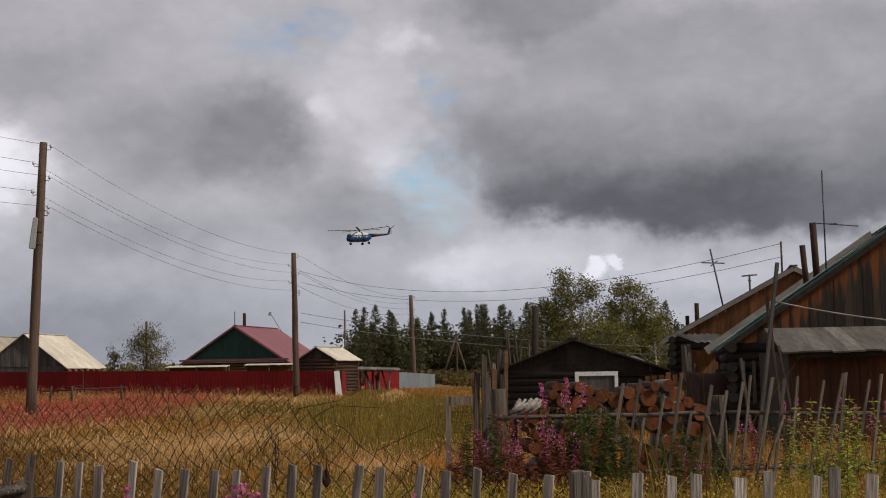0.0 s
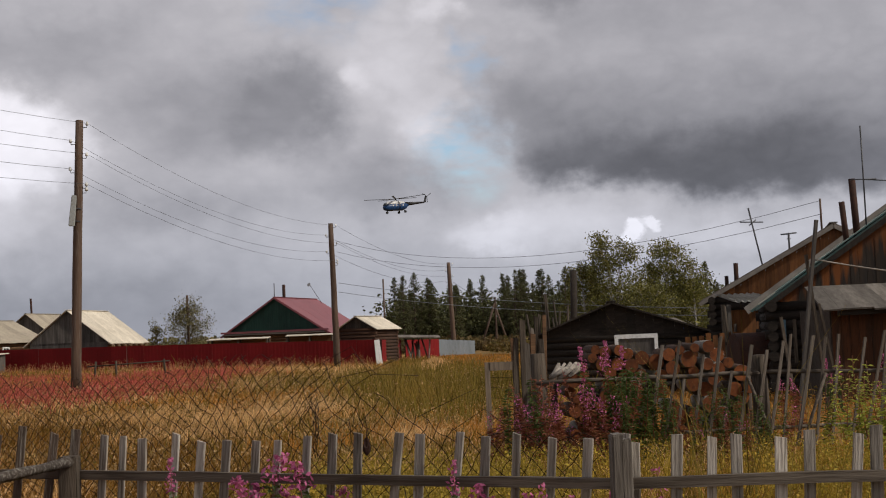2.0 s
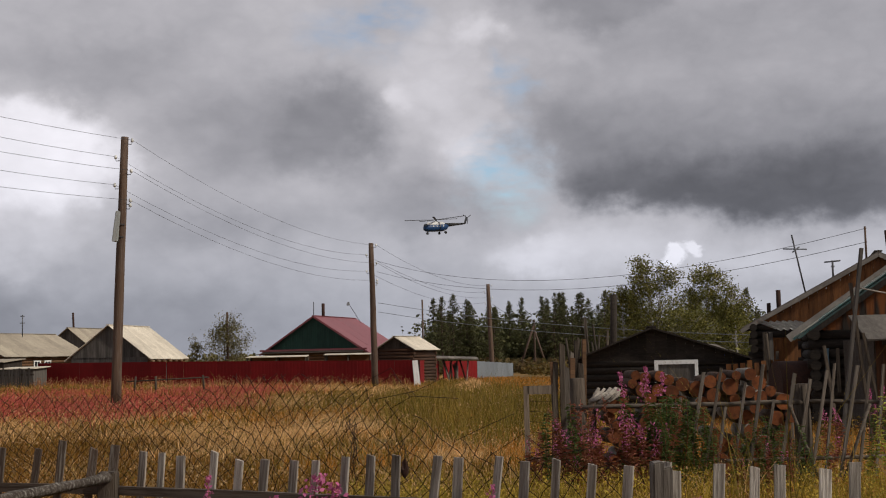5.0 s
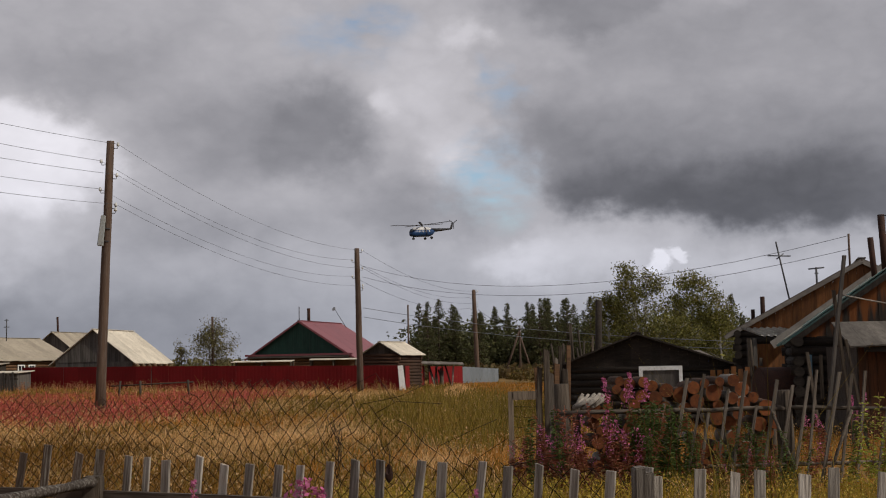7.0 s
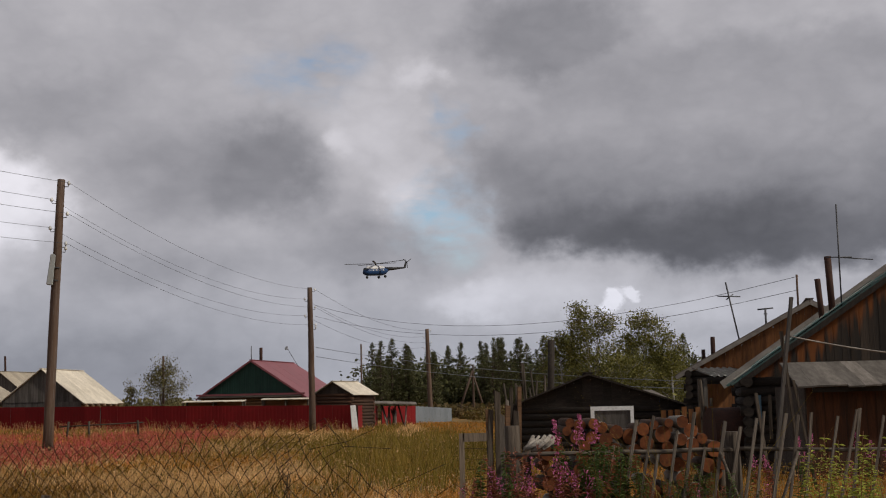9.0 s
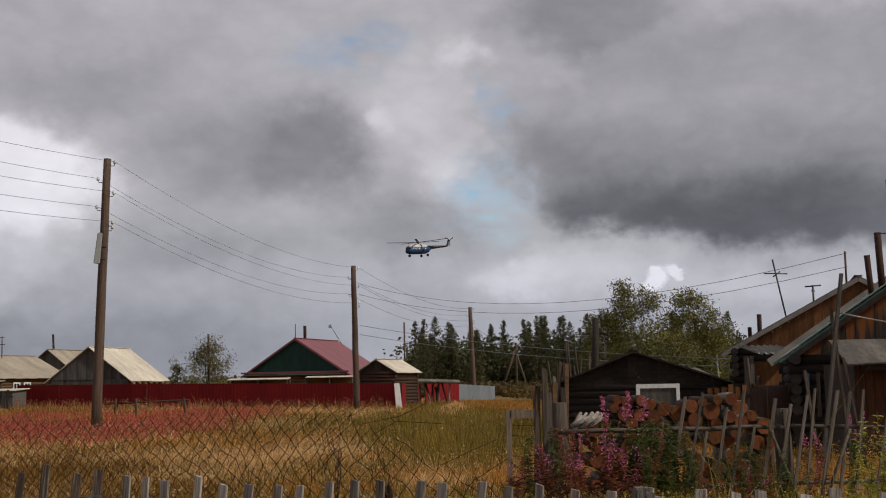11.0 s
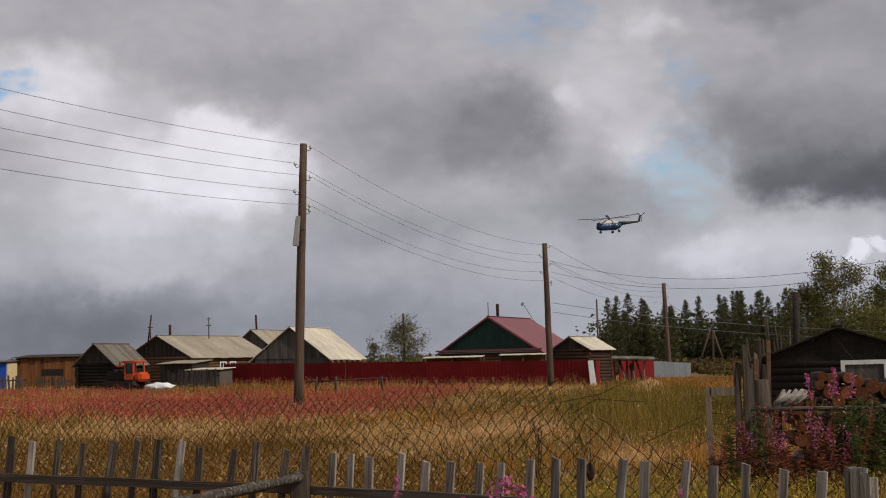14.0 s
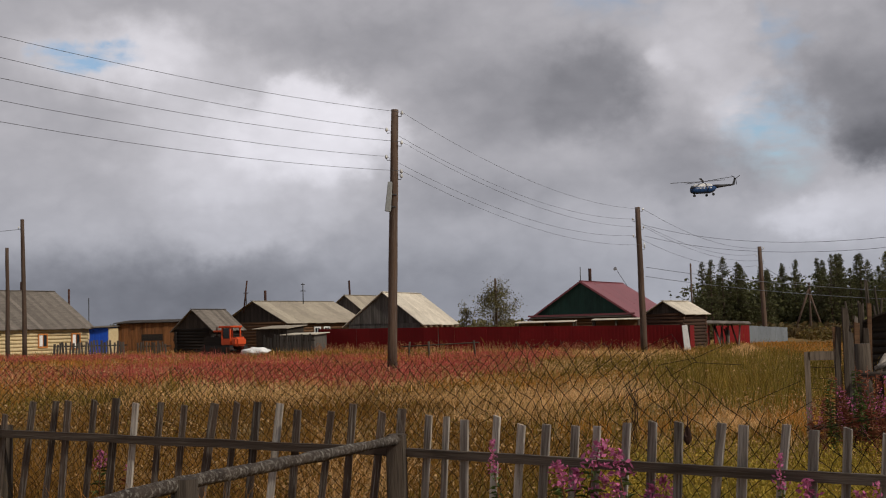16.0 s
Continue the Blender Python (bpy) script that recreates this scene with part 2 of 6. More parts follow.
def fresh_under_verge(m, peak, slope):
    """Boards keep their orange-brown under the sheltering verge and weather to grey below it, in drips."""
    nt = m.node_tree
    bsdf = nt.nodes["Principled BSDF"]
    co = nt.nodes.new("ShaderNodeTexCoord")
    se = nt.nodes.new("ShaderNodeSeparateXYZ")
    nt.links.new(co.outputs["Object"], se.inputs[0])

    def calc(op, a, b=0.0, clamp=False):
        n = nt.nodes.new("ShaderNodeMath")
        n.operation, n.use_clamp = op, clamp
        for i, v in enumerate((a, b)):
            if isinstance(v, (int, float)):
                n.inputs[i].default_value = v
            else:
                nt.links.new(v, n.inputs[i])
        return n.outputs[0]

    mp = nt.nodes.new("ShaderNodeMapping")
    mp.inputs["Scale"].default_value = (7, 7, 0.5)
    nt.links.new(co.outputs["Object"], mp.inputs[0])
    nz = nt.nodes.new("ShaderNodeTexNoise")
    nz.inputs["Scale"].default_value, nz.inputs["Detail"].default_value = 1.0, 5
    nt.links.new(mp.outputs[0], nz.inputs["Vector"])
    below = calc("SUBTRACT", calc("SUBTRACT", peak, calc("MULTIPLY", calc("ABSOLUTE", se.outputs[0]), slope)), se.outputs[2])
    f = calc("MULTIPLY", calc("SUBTRACT", calc("ADD", 0.62, calc("MULTIPLY", calc("SUBTRACT", nz.outputs[0], 0.5), 2.6)), below), 2.2, True)
    mix = nt.nodes.new("ShaderNodeMix")
    mix.data_type = "RGBA"
    nt.links.new(f, mix.inputs["Factor"])
    nt.links.new(bsdf.inputs["Base Color"].links[0].from_socket, mix.inputs["A"])
    mix.inputs["B"].default_value = (0.19, 0.066, 0.02, 1)
    nt.links.new(mix.outputs["Result"], bsdf.inputs["Base Color"])


fresh_under_verge(M_GABLE, 4.55, 0.676)
M_REDBROWN = mat("red_brown_boards", (0.10, 0.036, 0.014), (0.042, 0.021, 0.012), 1.4, GRAIN_Z, c=(0.022, 0.014, 0.010), bump=0.4, vary=0.3)
M_BROWNLOG = mat("brown_logs", (0.168, 0.092, 0.048), (0.096, 0.052, 0.028), 1.5, GRAIN_X, c=(0.040, 0.024, 0.016), vary=0.25)
M_OLDLOG = mat("dark_brown_logs", (0.085, 0.042, 0.024), (0.045, 0.025, 0.017), 1.5, GRAIN_X, c=(0.024, 0.016, 0.012), vary=0.25)
M_CREAMLOG = mat("pale_hewn_logs", (0.708, 0.580, 0.347), (0.592, 0.463, 0.258), 1.2, GRAIN_X, c=(0.361, 0.258, 0.141), vary=0.12)
M_GREYPLANK = mat("grey_upright_planks", (0.108, 0.097, 0.086), (0.061, 0.054, 0.049), 1.6, GRAIN_Z, c=(0.036, 0.031, 0.027), vary=0.3)
M_SLATE = mat("pale_fibre_cement_roof", (0.62, 0.56, 0.46), (0.47, 0.42, 0.34), 0.8, c=(0.3, 0.26, 0.21), vary=0.12, bump=0.15)
M_GREYROOF = mat("grey_board_roof", (0.181, 0.158, 0.134), (0.125, 0.106, 0.090), 1.5, GRAIN_Y, c=(0.056, 0.046, 0.037), vary=0.25)
M_TAN = mat("brownish_cement_roof", (0.36, 0.315, 0.24), (0.28, 0.24, 0.19), 0.8, c=(0.17, 0.145, 0.115), vary=0.12, bump=0.15)
M_TEALROOF = mat("worn_teal_felt_roof", (0.05, 0.14, 0.13), (0.13, 0.15, 0.135), 1.6, GRAIN_Y, c=(0.03, 0.05, 0.05), vary=0.45)
M_MAROON = mat("maroon_sheet_metal", (0.20, 0.05, 0.058), (0.17, 0.042, 0.05), 1.0, rough=0.45, c=(0.24, 0.09, 0.095), bump=0.05, vary=0.05, spec=0.5)
M_REDFENCE = mat("dark_red_profiled_sheet", (0.185, 0.011, 0.012), (0.15, 0.009, 0.010), 0.6, rough=0.7, c=(0.13, 0.012, 0.011), bump=0.05, vary=0.09, spec=0.12)
M_GREEN = mat("dark_green_gable_paint", (0.012, 0.045, 0.032), (0.009, 0.034, 0.025), 1.5, rough=0.6, bump=0.1, vary=0.1)
M_GREYMETAL = mat("galvanised_sheet", (0.21, 0.235, 0.26), (0.17, 0.19, 0.21), 1.0, rough=0.5, metal=0.3, c=(0.2, 0.2, 0.2), bump=0.05, vary=0.1)
M_WHITE = mat("white_paint", (0.75, 0.75, 0.74), (0.66, 0.66, 0.65), 2, c=(0.45, 0.44, 0.42), vary=0.08, bump=0.1)
M_DULLWHITE = mat("dull_white_frame", (0.33, 0.30, 0.26), (0.22, 0.195, 0.17), 3, c=(0.18, 0.16, 0.14), bump=0.2)
M_BLUE = mat("bright_blue_paint", (0.012, 0.085, 0.55), (0.012, 0.07, 0.45), 1.5, rough=0.55, c=(0.03, 0.07, 0.3), bump=0.1, vary=0.05)
M_RUST = mat("rusty_iron", (0.052, 0.022, 0.015), (0.032, 0.017, 0.014), 6, rough=0.8, c=(0.084, 0.035, 0.017), metal=0.2)
M_STEEL = mat("dull_steel", (0.10, 0.10, 0.105), (0.065, 0.065, 0.07), 6, rough=0.55, metal=0.6, bump=0.1)
M_LAMP = mat("grey_lamp_housing", (0.42, 0.44, 0.43), (0.34, 0.35, 0.34), 5, rough=0.5, c=(0.2, 0.19, 0.17), bump=0.1)
M_WIRE = mat("rusty_wire", (0.035, 0.02, 0.015), (0.02, 0.015, 0.012), 20, rough=0.8, metal=0.3, vary=0.0)
M_CABLE = mat("weathered_cable", (0.07, 0.07, 0.073), (0.05, 0.05, 0.053), 5, rough=0.7, vary=0.0)
M_CERAMIC = mat("white_ceramic", (0.65, 0.65, 0.62), (0.55, 0.55, 0.52), 8, rough=0.3, c=(0.3, 0.28, 0.25), bump=0.05)
M_TRACTOR = mat("orange_vehicle_paint", (0.62, 0.075, 0.012), (0.5, 0.06, 0.012), 2, rough=0.5, c=(0.25, 0.05, 0.02), bump=0.1, vary=0.05, spec=0.4)
M_BLACK = mat("blackened_rubber", (0.02, 0.02, 0.02), (0.03, 0.028, 0.025), 5, rough=0.9)
M_BARK = mat("pine_bark", (0.085, 0.045, 0.028), (0.05, 0.03, 0.02), 4, (2, 2, 1), c=(0.04, 0.028, 0.02), bump=0.8, fine=6)
M_PALEBARK = mat("peeled_birch_bark", (0.269, 0.243, 0.211), (0.192, 0.166, 0.141), 5, c=(0.051, 0.042, 0.035), bump=0.6, fine=5)
M_CUT = mat("sawn_log_end", (0.18, 0.056, 0.017), (0.088, 0.026, 0.009), 5, c=(0.07, 0.026, 0.012), fine=4, bump=0.3, vary=0.3)
M_TRUNK = mat("birch_trunk", (0.4, 0.38, 0.35), (0.2, 0.18, 0.16), 3, (1, 1, 2), c=(0.05, 0.045, 0.04), bump=0.5)
M_PINETRUNK = mat("conifer_trunk", (0.09, 0.06, 0.045), (0.06, 0.042, 0.033), 3, bump=0.6)


def glass_mat():
    m = bpy.data.materials.new("window_glass")
    m.use_nodes = True
    b = m.node_tree.nodes["Principled BSDF"]
    b.inputs["Base Color"].default_value = (0.02, 0.025, 0.03, 1)
    b.inputs["Roughness"].default_value = 0.06
    return m


M_GLASS = glass_mat()


# ---------------------------------------------------------------- mesh helpers
def part(name, bm, material, parent=None, label="", smooth=False):
    """Link a bmesh as one mesh object, under a thing or a part."""
    me = bpy.data.meshes.new(name)
    bm.to_mesh(me)
    bm.free()
    for m in material if isinstance(material, (list, tuple)) else [material]:
        me.materials.append(m)
    if smooth:
        me.polygons.foreach_set("use_smooth", [True] * len(me.polygons))
    ob = new(name, me)
    ob.parent = parent
    return tagged(ob, label)


def again(ob, name, m, parent):
    """Another piece on the same mesh."""
    o = new(name, ob.data)
    o.parent = parent
    o.matrix_basis = m
    return o


def thing(name, label, category, m=None, group="", kind=""):
    ob = new(name)
    ob.empty_display_size = 0.1
    if m:
        ob.matrix_basis = m
    return tagged(ob, label, category, group, kind)


def B():
    return bmesh.new()


def hexa(bm, pts, mi=0):
    """A solid from eight corners: four below, four above, each turning left."""
    v = [bm.verts.new(p) for p in pts]
    for q in ((3, 2, 1, 0), (4, 5, 6, 7), (0, 1, 5, 4), (1, 2, 6, 5), (2, 3, 7, 6), (3, 0, 4, 7)):
        bm.faces.new([v[i] for i in q]).material_index = mi
    return v


def box(bm, x0, x1, y0, y1, z0, z1, mi=0):
    return hexa(bm, [(x0, y0, z0), (x1, y0, z0), (x1, y1, z0), (x0, y1, z0), (x0, y0, z1), (x1, y0, z1), (x1, y1, z1), (x0, y1, z1)], mi)


def beam(bm, p, q, w, h, up=(0, 0, 1), mi=0):
    """A squared timber from p to q, w across and h along up."""
    p, q = Vector(p), Vector(q)
    d = (q - p).normalized()
    s = d.cross(Vector(up))
    s = (s if s.length > 1e-4 else d.cross(Vector((1, 0, 0)))).normalized()
    u = s.cross(d).normalized()
    s, u = s * w / 2, u * h / 2
    return hexa(bm, [p - s - u, p + s - u, q + s - u, q - s - u, p - s + u, p + s + u, q + s + u, q - s + u], mi)


def rod(bm, pts, radii, n=8, wob=0.0, rng=None, mi=0, cap=None):
    """A round bar through pts, with a radius at each."""
    pts = [Vector(p) for p in pts]
    rings = []
    for i, p in enumerate(pts):
        d = (pts[min(i + 1, len(pts) - 1)] - pts[max(i - 1, 0)]).normalized()
        s = d.cross(Vector((0.13, 0.31, 0.94)))
        s = (s if s.length > 0.05 else d.cross(Vector((1, 0, 0)))).normalized()
        u = d.cross(s)
        r = radii[i] if isinstance(radii, (list, tuple)) else radii
        ring = []
        for k in range(n):
            rr = r * (1 + (rng.uniform(-wob, wob) if rng else 0))
            a = 2 * math.pi * k / n
            ring.append(bm.verts.new(p + s * rr * math.cos(a) + u * rr * math.sin(a)))
        rings.append(ring)
    for r0, r1 in zip(rings, rings[1:]):
        for k in range(n):
            f = bm.faces.new((r0[k], r0[(k + 1) % n], r1[(k + 1) % n], r1[k]))
            f.material_index, f.smooth = mi, True
    for ring in (rings[0][::-1], rings[-1]):
        bm.faces.new(ring).material_index = mi if cap is None else cap
    return rings


def smoothstep(a, b, x):
    t = min(max((x - a) / (b - a), 0), 1)
    return t * t * (3 - 2 * t)


def ground_z(x, y):
    """The lie of the land: nearly flat, a little higher on the village side and falling away to the woods."""
    h = -0.012 * min(max(x, -60), 40) * smoothstep(10, 60, y) - 0.003 * min(max(y - 20, 0), 130)
    return h + 0.05 * noise.noise((x * 0.12, y * 0.12, 0)) + 0.02 * noise.noise((x * 0.6, y * 0.6, 3))


# ---------------------------------------------------------------- ground
def ground_sheet():
    xs = [-3000, -900, -300, -150] + [-90 + 2.5 * i for i in range(73)] + [150, 300, 900, 3000]
    ys = [-3000, -600, -100, -30] + [-10 + 1.5 * i for i in range(20)] + [20 + 3 * i for i in range(50)] + [250, 400, 900, 3000]
    ys = sorted(set(ys))
    me = bpy.data.meshes.new("ground")
    verts = [(x, y, ground_z(x, y)) for y in ys for x in xs]
    n = len(xs)
    me.from_pydata(verts, [], [(j * n + i, j * n + i + 1, (j + 1) * n + i + 1, (j + 1) * n + i) for j in range(len(ys) - 1) for i in range(n - 1)])
    me.polygons.foreach_set("use_smooth", [True] * len(me.polygons))
    me.materials.append(mat("meadow_soil_and_thatch", (0.22, 0.115, 0.026), (0.12, 0.08, 0.018), 0.25, c=(0.07, 0.042, 0.012), fine=14, bump=0.8, vary=0))
    return tagged(new("ground", me), "meadow ground covered with dry golden grass", "ground", kind="structure")


ground_sheet()


# ---------------------------------------------------------------- power poles and wires
def power_pole(x, y, z0, h, lean, r, label, hooks=()):
    th = thing("power_pole", label, "power pole", pose(x, y, z0 - 0.1), "power poles")
    rng = random.Random(int(x * 7 + y))
    bm = B()
    n = 7
    rod(bm, [(lean * h * i / n + rng.uniform(-.01, .01), rng.uniform(-.01, .01), h * i / n) for i in range(n + 1)], [r * (1 - 0.28 * i / n) for i in range(n + 1)], 12, 0.05, rng)
    part("post", bm, M_POLE, th)
    for k, (side, dz) in enumerate(hooks):
        px, pz = lean * (h - dz), h - dz
        bm = B()
        rod(bm, [(px, 0, pz), (px + side * (r + 0.07), -0.02, pz - 0.02), (px + side * (r + 0.09), -0.02, pz + 0.06)], 0.012, 6)
        part("hook", bm, M_STEEL, th)
        bm = B()
        rod(bm, [(px + side * (r + 0.09), -0.02, pz + 0.05), (px + side * (r + 0.09), -0.02, pz + 0.09), (px + side * (r + 0.09), -0.02, pz + 0.17)], [0.045, 0.05, 0.028], 8)
        part("insulator", bm, M_CERAMIC, th, "white ceramic insulator")
    return th


HOOKS = ((1, 0.22), (-1, 0.75), (1, 1.2), (-1, 1.65), (1, 2.15), (1, 2.3))
power_pole(-9.25, 40, 0.0, 8.85, 0.033, 0.165, "leaning weathered timber power pole in red fireweed", HOOKS)
power_pole(-1.9, 69, -0.25, 8.15, -0.014, 0.19, "dark weathered timber power pole before the red fence", HOOKS)
power_pole(6.85, 105, -0.35, 7.85, -0.026, 0.22, "weathered timber power pole beside the galvanised fence", HOOKS[:4])
power_pole(-38.75, 70, 0.3, 8.55, -0.017, 0.15, "slim grey timber pole before the pale log house", ((-1, 0.6),))
power_pole(-37.6, 66, 0.3, 6.55, -0.005, 0.13, "short grey timber pole beside the pale log house")
brace = power_pole(13.9, 140, -0.5, 5.9, 0.0, 0.14, "braced timber pole at the edge of the woods", ((1, 0.2), (-1, 0.2)))
bm = B()
rod(bm, [(-1.9, 0, 0), (-0.05, 0, 5.2)], 0.12, 8)
part("brace", bm, M_POLE, brace)
bm = B()
rod(bm, [(1.5, 0.4, 0), (0.05, 0, 4.6)], 0.11, 8)
part("brace", bm, M_POLE, brace)


def cable(points, sag, r, label, mt=None):
    """A hanging wire from support to support."""
    bm = B()
    for p, q in zip(points, points[1:]):
        p, q = Vector(p), Vector(q)
        n = 14
        rod(bm, [p.lerp(q, i / n) - Vector((0, 0, sag * 4 * (i / n) * (1 - i / n))) for i in range(n + 1)], r, 4)
    return tagged(part("overhead_wire", bm, mt or M_CABLE), label, "wire", "overhead wires")


def pole_at(k, dz, side):
    x, y, z0, h, lean, r = ((-9.25, 40, -0.1, 8.85, 0.033, 0.165), (-1.9, 69, -0.35, 8.15, -0.014, 0.19), (6.85, 105, -0.45, 7.85, -0.026, 0.22))[k]
    return (x + lean * (h - dz) + side * (r + 0.09), y, z0 + h - dz + 0.12)


for side, dz, zz in ((1, 0.22, -0.3), (-1, 0.75, -0.5), (1, 1.2, -1.2), (-1, 1.65, -1.55), (1, 2.15, -2.2)):
    # from the pole by the fireweed off towards the unseen pole nearer to the village
    cable([pole_at(0, dz, side), (-19.5 + 0.2 * side, 14.0, 9.3 + zz)], 0.55, 0.006, "thin dark overhead wire between timber poles")
    cable([pole_at(0, dz, side), pole_at(1, dz, side)], 0.75, 0.0055, "thin dark overhead wire between timber poles")
    if dz < 2:
        cable([pole_at(1, dz, side), pole_at(2, dz, side)], 0.7, 0.0085, "thin dark overhead wire between timber poles")
cable([pole_at(1, 1.1, 1), (13.4, 36.2, 5.0)], 1.3, 0.008, "black service wire sagging towards the wooden house")
cable([pole_at(1, 1.7, 1), (13.4, 36.2, 4.6)], 1.2, 0.008, "black service wire sagging towards the wooden house")
cable([pole_at(2, 1.8, 1), (14.0, 140, 5.3)], 0.5, 0.02, "thin pale wire running to the braced pole")
for dz in (0.0, 0.5):
    cable([pole_at(1, 3.4 + dz, 1), (14.0, 44, 1.95 - 0.5 * dz)], 0.35, 0.012, "pale wire strung low across the yard", M_GREYMETAL)

cable([(-38.95, 70, 8.15), (-62, 60, 7.2)], .4, .012, "thin black wire leading away from the grey pole")

# street lamp strapped to the pole
lamp = thing("street_lamp", "long grey street lamp housing strapped to a timber pole", "street lamp", pose(-9.14, 39.78, 5.85, 0, 6, 0))
bm = B()
hexa(bm, [(-.11, -.10, -.48), (.07, -.10, -.48), (.07, .04, -.48), (-.11, .04, -.48), (-.09, -.08, .5), (.05, -.08, .5), (.05, .03, .5), (-.09, .03, .5)])
bmesh.ops.bevel(bm, geom=bm.edges[:], offset=0.02, segments=2, affect="EDGES")
part("housing", bm, M_LAMP, lamp)
for z in (-0.3, 0.1):
    bm = B()
    beam(bm, (0.0, 0.0, z), (0.2, 0.12, z), 0.03, 0.03)
    part("bracket", bm, M_STEEL, lamp)


# ---------------------------------------------------------------- profiled sheet fences
def sheet_mesh(w, h, rib=0.23, depth=0.005, t=0.006):
    """A trapezoidal profiled sheet, w wide from x = 0."""
    bm = B()
    xs, n = [], max(2, round(w / rib))
    for i in range(n):
        a = w * i / n
        s = w / n
        xs += [(a, 0), (a + s * 0.30, 0), (a + s * 0.42, -depth), (a + s * 0.88, -depth)]
    xs.append((w, 0))
    rows = [[bm.verts.new((x, y + dy, z)) for x, y in xs] for dy, z in ((0, 0), (0, h), (t, h), (t, 0))]
    for k in range(4):
        r0, r1 = rows[k], rows[(k + 1) % 4]
        for i in range(len(xs) - 1):
            bm.faces.new((r0[i], r0[i + 1], r1[i + 1], r1[i]))
    for i in (0, -1):
        bm.faces.new([r[i] for r in rows] if i else [r[i] for r in rows][::-1])
    return bm


def sheet_fence(name, a, b, h, mt, label, ztop=None, w=1.15):
    """A fence of profiled sheets from a to b (plan), tops at ztop a and b."""
    a, b = Vector((*a, 0)), Vector((*b, 0))
    L = (b - a).length
    n = round(L / w)
    w = L / n
    ang = math.atan2(b.y - a.y, b.x - a.x)
    th = thing(name, label, "fence", pose(a.x, a.y, 0, 0, 0, math.degrees(ang)), "sheet fences")
    first = None
    rng = random.Random(int(L * 10))
    for i in range(n):
        z = ztop[0] + (ztop[1] - ztop[0]) * (i + 0.5) / n - h
        m = pose(i * w, 0.004 * (i % 2), z, 0, rng.uniform(-.3, .3), 0)
        if first is None:
            first = part("panel", sheet_mesh(w, h), mt, th)
            first.matrix_basis = m
        else:
            again(first, "panel", m, th)
    for i in range(0, n + 1, 2):
        bm = B()
        box(bm, -.03, .03, .012, .07, 0, h - 0.05)
        p = part("post", bm, M_RUST, th)
        p.matrix_basis = pose(i * w, 0, ztop[0] + (ztop[1] - ztop[0]) * i / n - h, 0, 0, 0)
    return th


sheet_fence("metal_fence", (-24.8, 85), (-15.35, 80), 2.0, M_REDFENCE, "dark red profiled sheet-metal fence round a village yard", (1.64, 1.55))
sheet_fence("metal_fence", (-15.3, 80), (0.2, 74), 2.1, M_REDFENCE, "dark red profiled sheet-metal fence round a village yard", (1.55, 1.33))
sheet_fence("metal_fence", (0.6, 75), (2.0, 86), 1.9, M_REDFENCE, "short return of the dark red sheet-metal fence", (1.3, 1.2))
sheet_fence("metal_fence", (2.4, 90), (5.0, 94), 2.0, M_REDFENCE, "dark red sheet-metal fence beside a stack of poles", (1.15, 1.1))
sheet_fence("metal_fence", (5.25, 99), (8.9, 109), 1.75, M_GREYMETAL, "galvanised grey sheet-metal fence by the lane", (1.05, 0.75))

post = thing("gate_post_board", "white-painted board leaning at the end of the red fence", "board", pose(0.42, 73.85, -0.3, 0, -4, 0))
bm = B()
hexa(bm, [(-.17, -.02, 0), (.2, -.02, 0), (.2, .02, 0), (-.17, .02, 0), (-.17, -.02, 1.62), (.14, -.02, 1.62), (.14, .02, 1.62), (-.17, .02, 1.62)])
part("board", bm, M_WHITE, post)


# ---------------------------------------------------------------- houses and sheds
def plank_row(parent, name, x0, x1, z_of, y, w, mt, rng, z0=0.0, thick=0.025, gap=0.006, smin=0.0):
    """Upright planks along x from x0 to x1 at depth y, from z0 up to z_of(x)."""
    x = x0
    while x < x1 - 0.01:
        ww = min(w * rng.uniform(0.8, 1.2), x1 - x)
        bm = B()
        a, b = x + gap / 2, x + ww - gap / 2
        lo = z0(x) if callable(z0) else z0
        za, zb = z_of(a), z_of(b)
        if min(za, zb) > lo + smin:
            dy = rng.uniform(-.006, .006)
            hexa(bm, [(a, y - thick + dy, lo), (b, y - thick + dy, lo), (b, y + dy, lo), (a, y + dy, lo), (a, y - thick + dy, za), (b, y - thick + dy, zb), (b, y + dy, zb), (a, y + dy, za)])
            part(name, bm, mt, parent)
        else:
            bm.free()
        x += ww


def log_courses(parent, x0, x1, y, z0, z1, d, mt, rng, along="x", single=True):
    """A wall of stacked round logs; each a piece of its own if single."""
    n = max(1, round((z1 - z0) / d))
    d = (z1 - z0) / n
    bm = None
    for i in range(n):
        if bm is None or single:
            bm = B()
        e0, e1 = rng.uniform(0.05, 0.2), rng.uniform(0.05, 0.2)
        z = z0 + d * (i + 0.5)
        p, q = ((x0 - e0, y, z), (x1 + e1, y, z)) if along == "x" else ((y, x0 - e0, z), (y, x1 + e1, z))
        rod(bm, [p, q], [d * 0.54, d * 0.52], 8, 0.03, rng)
        if single:
            part("log", bm, mt, parent)
    if not single:
        part("log_wall", bm, mt, parent)["kind"] = "stuff"


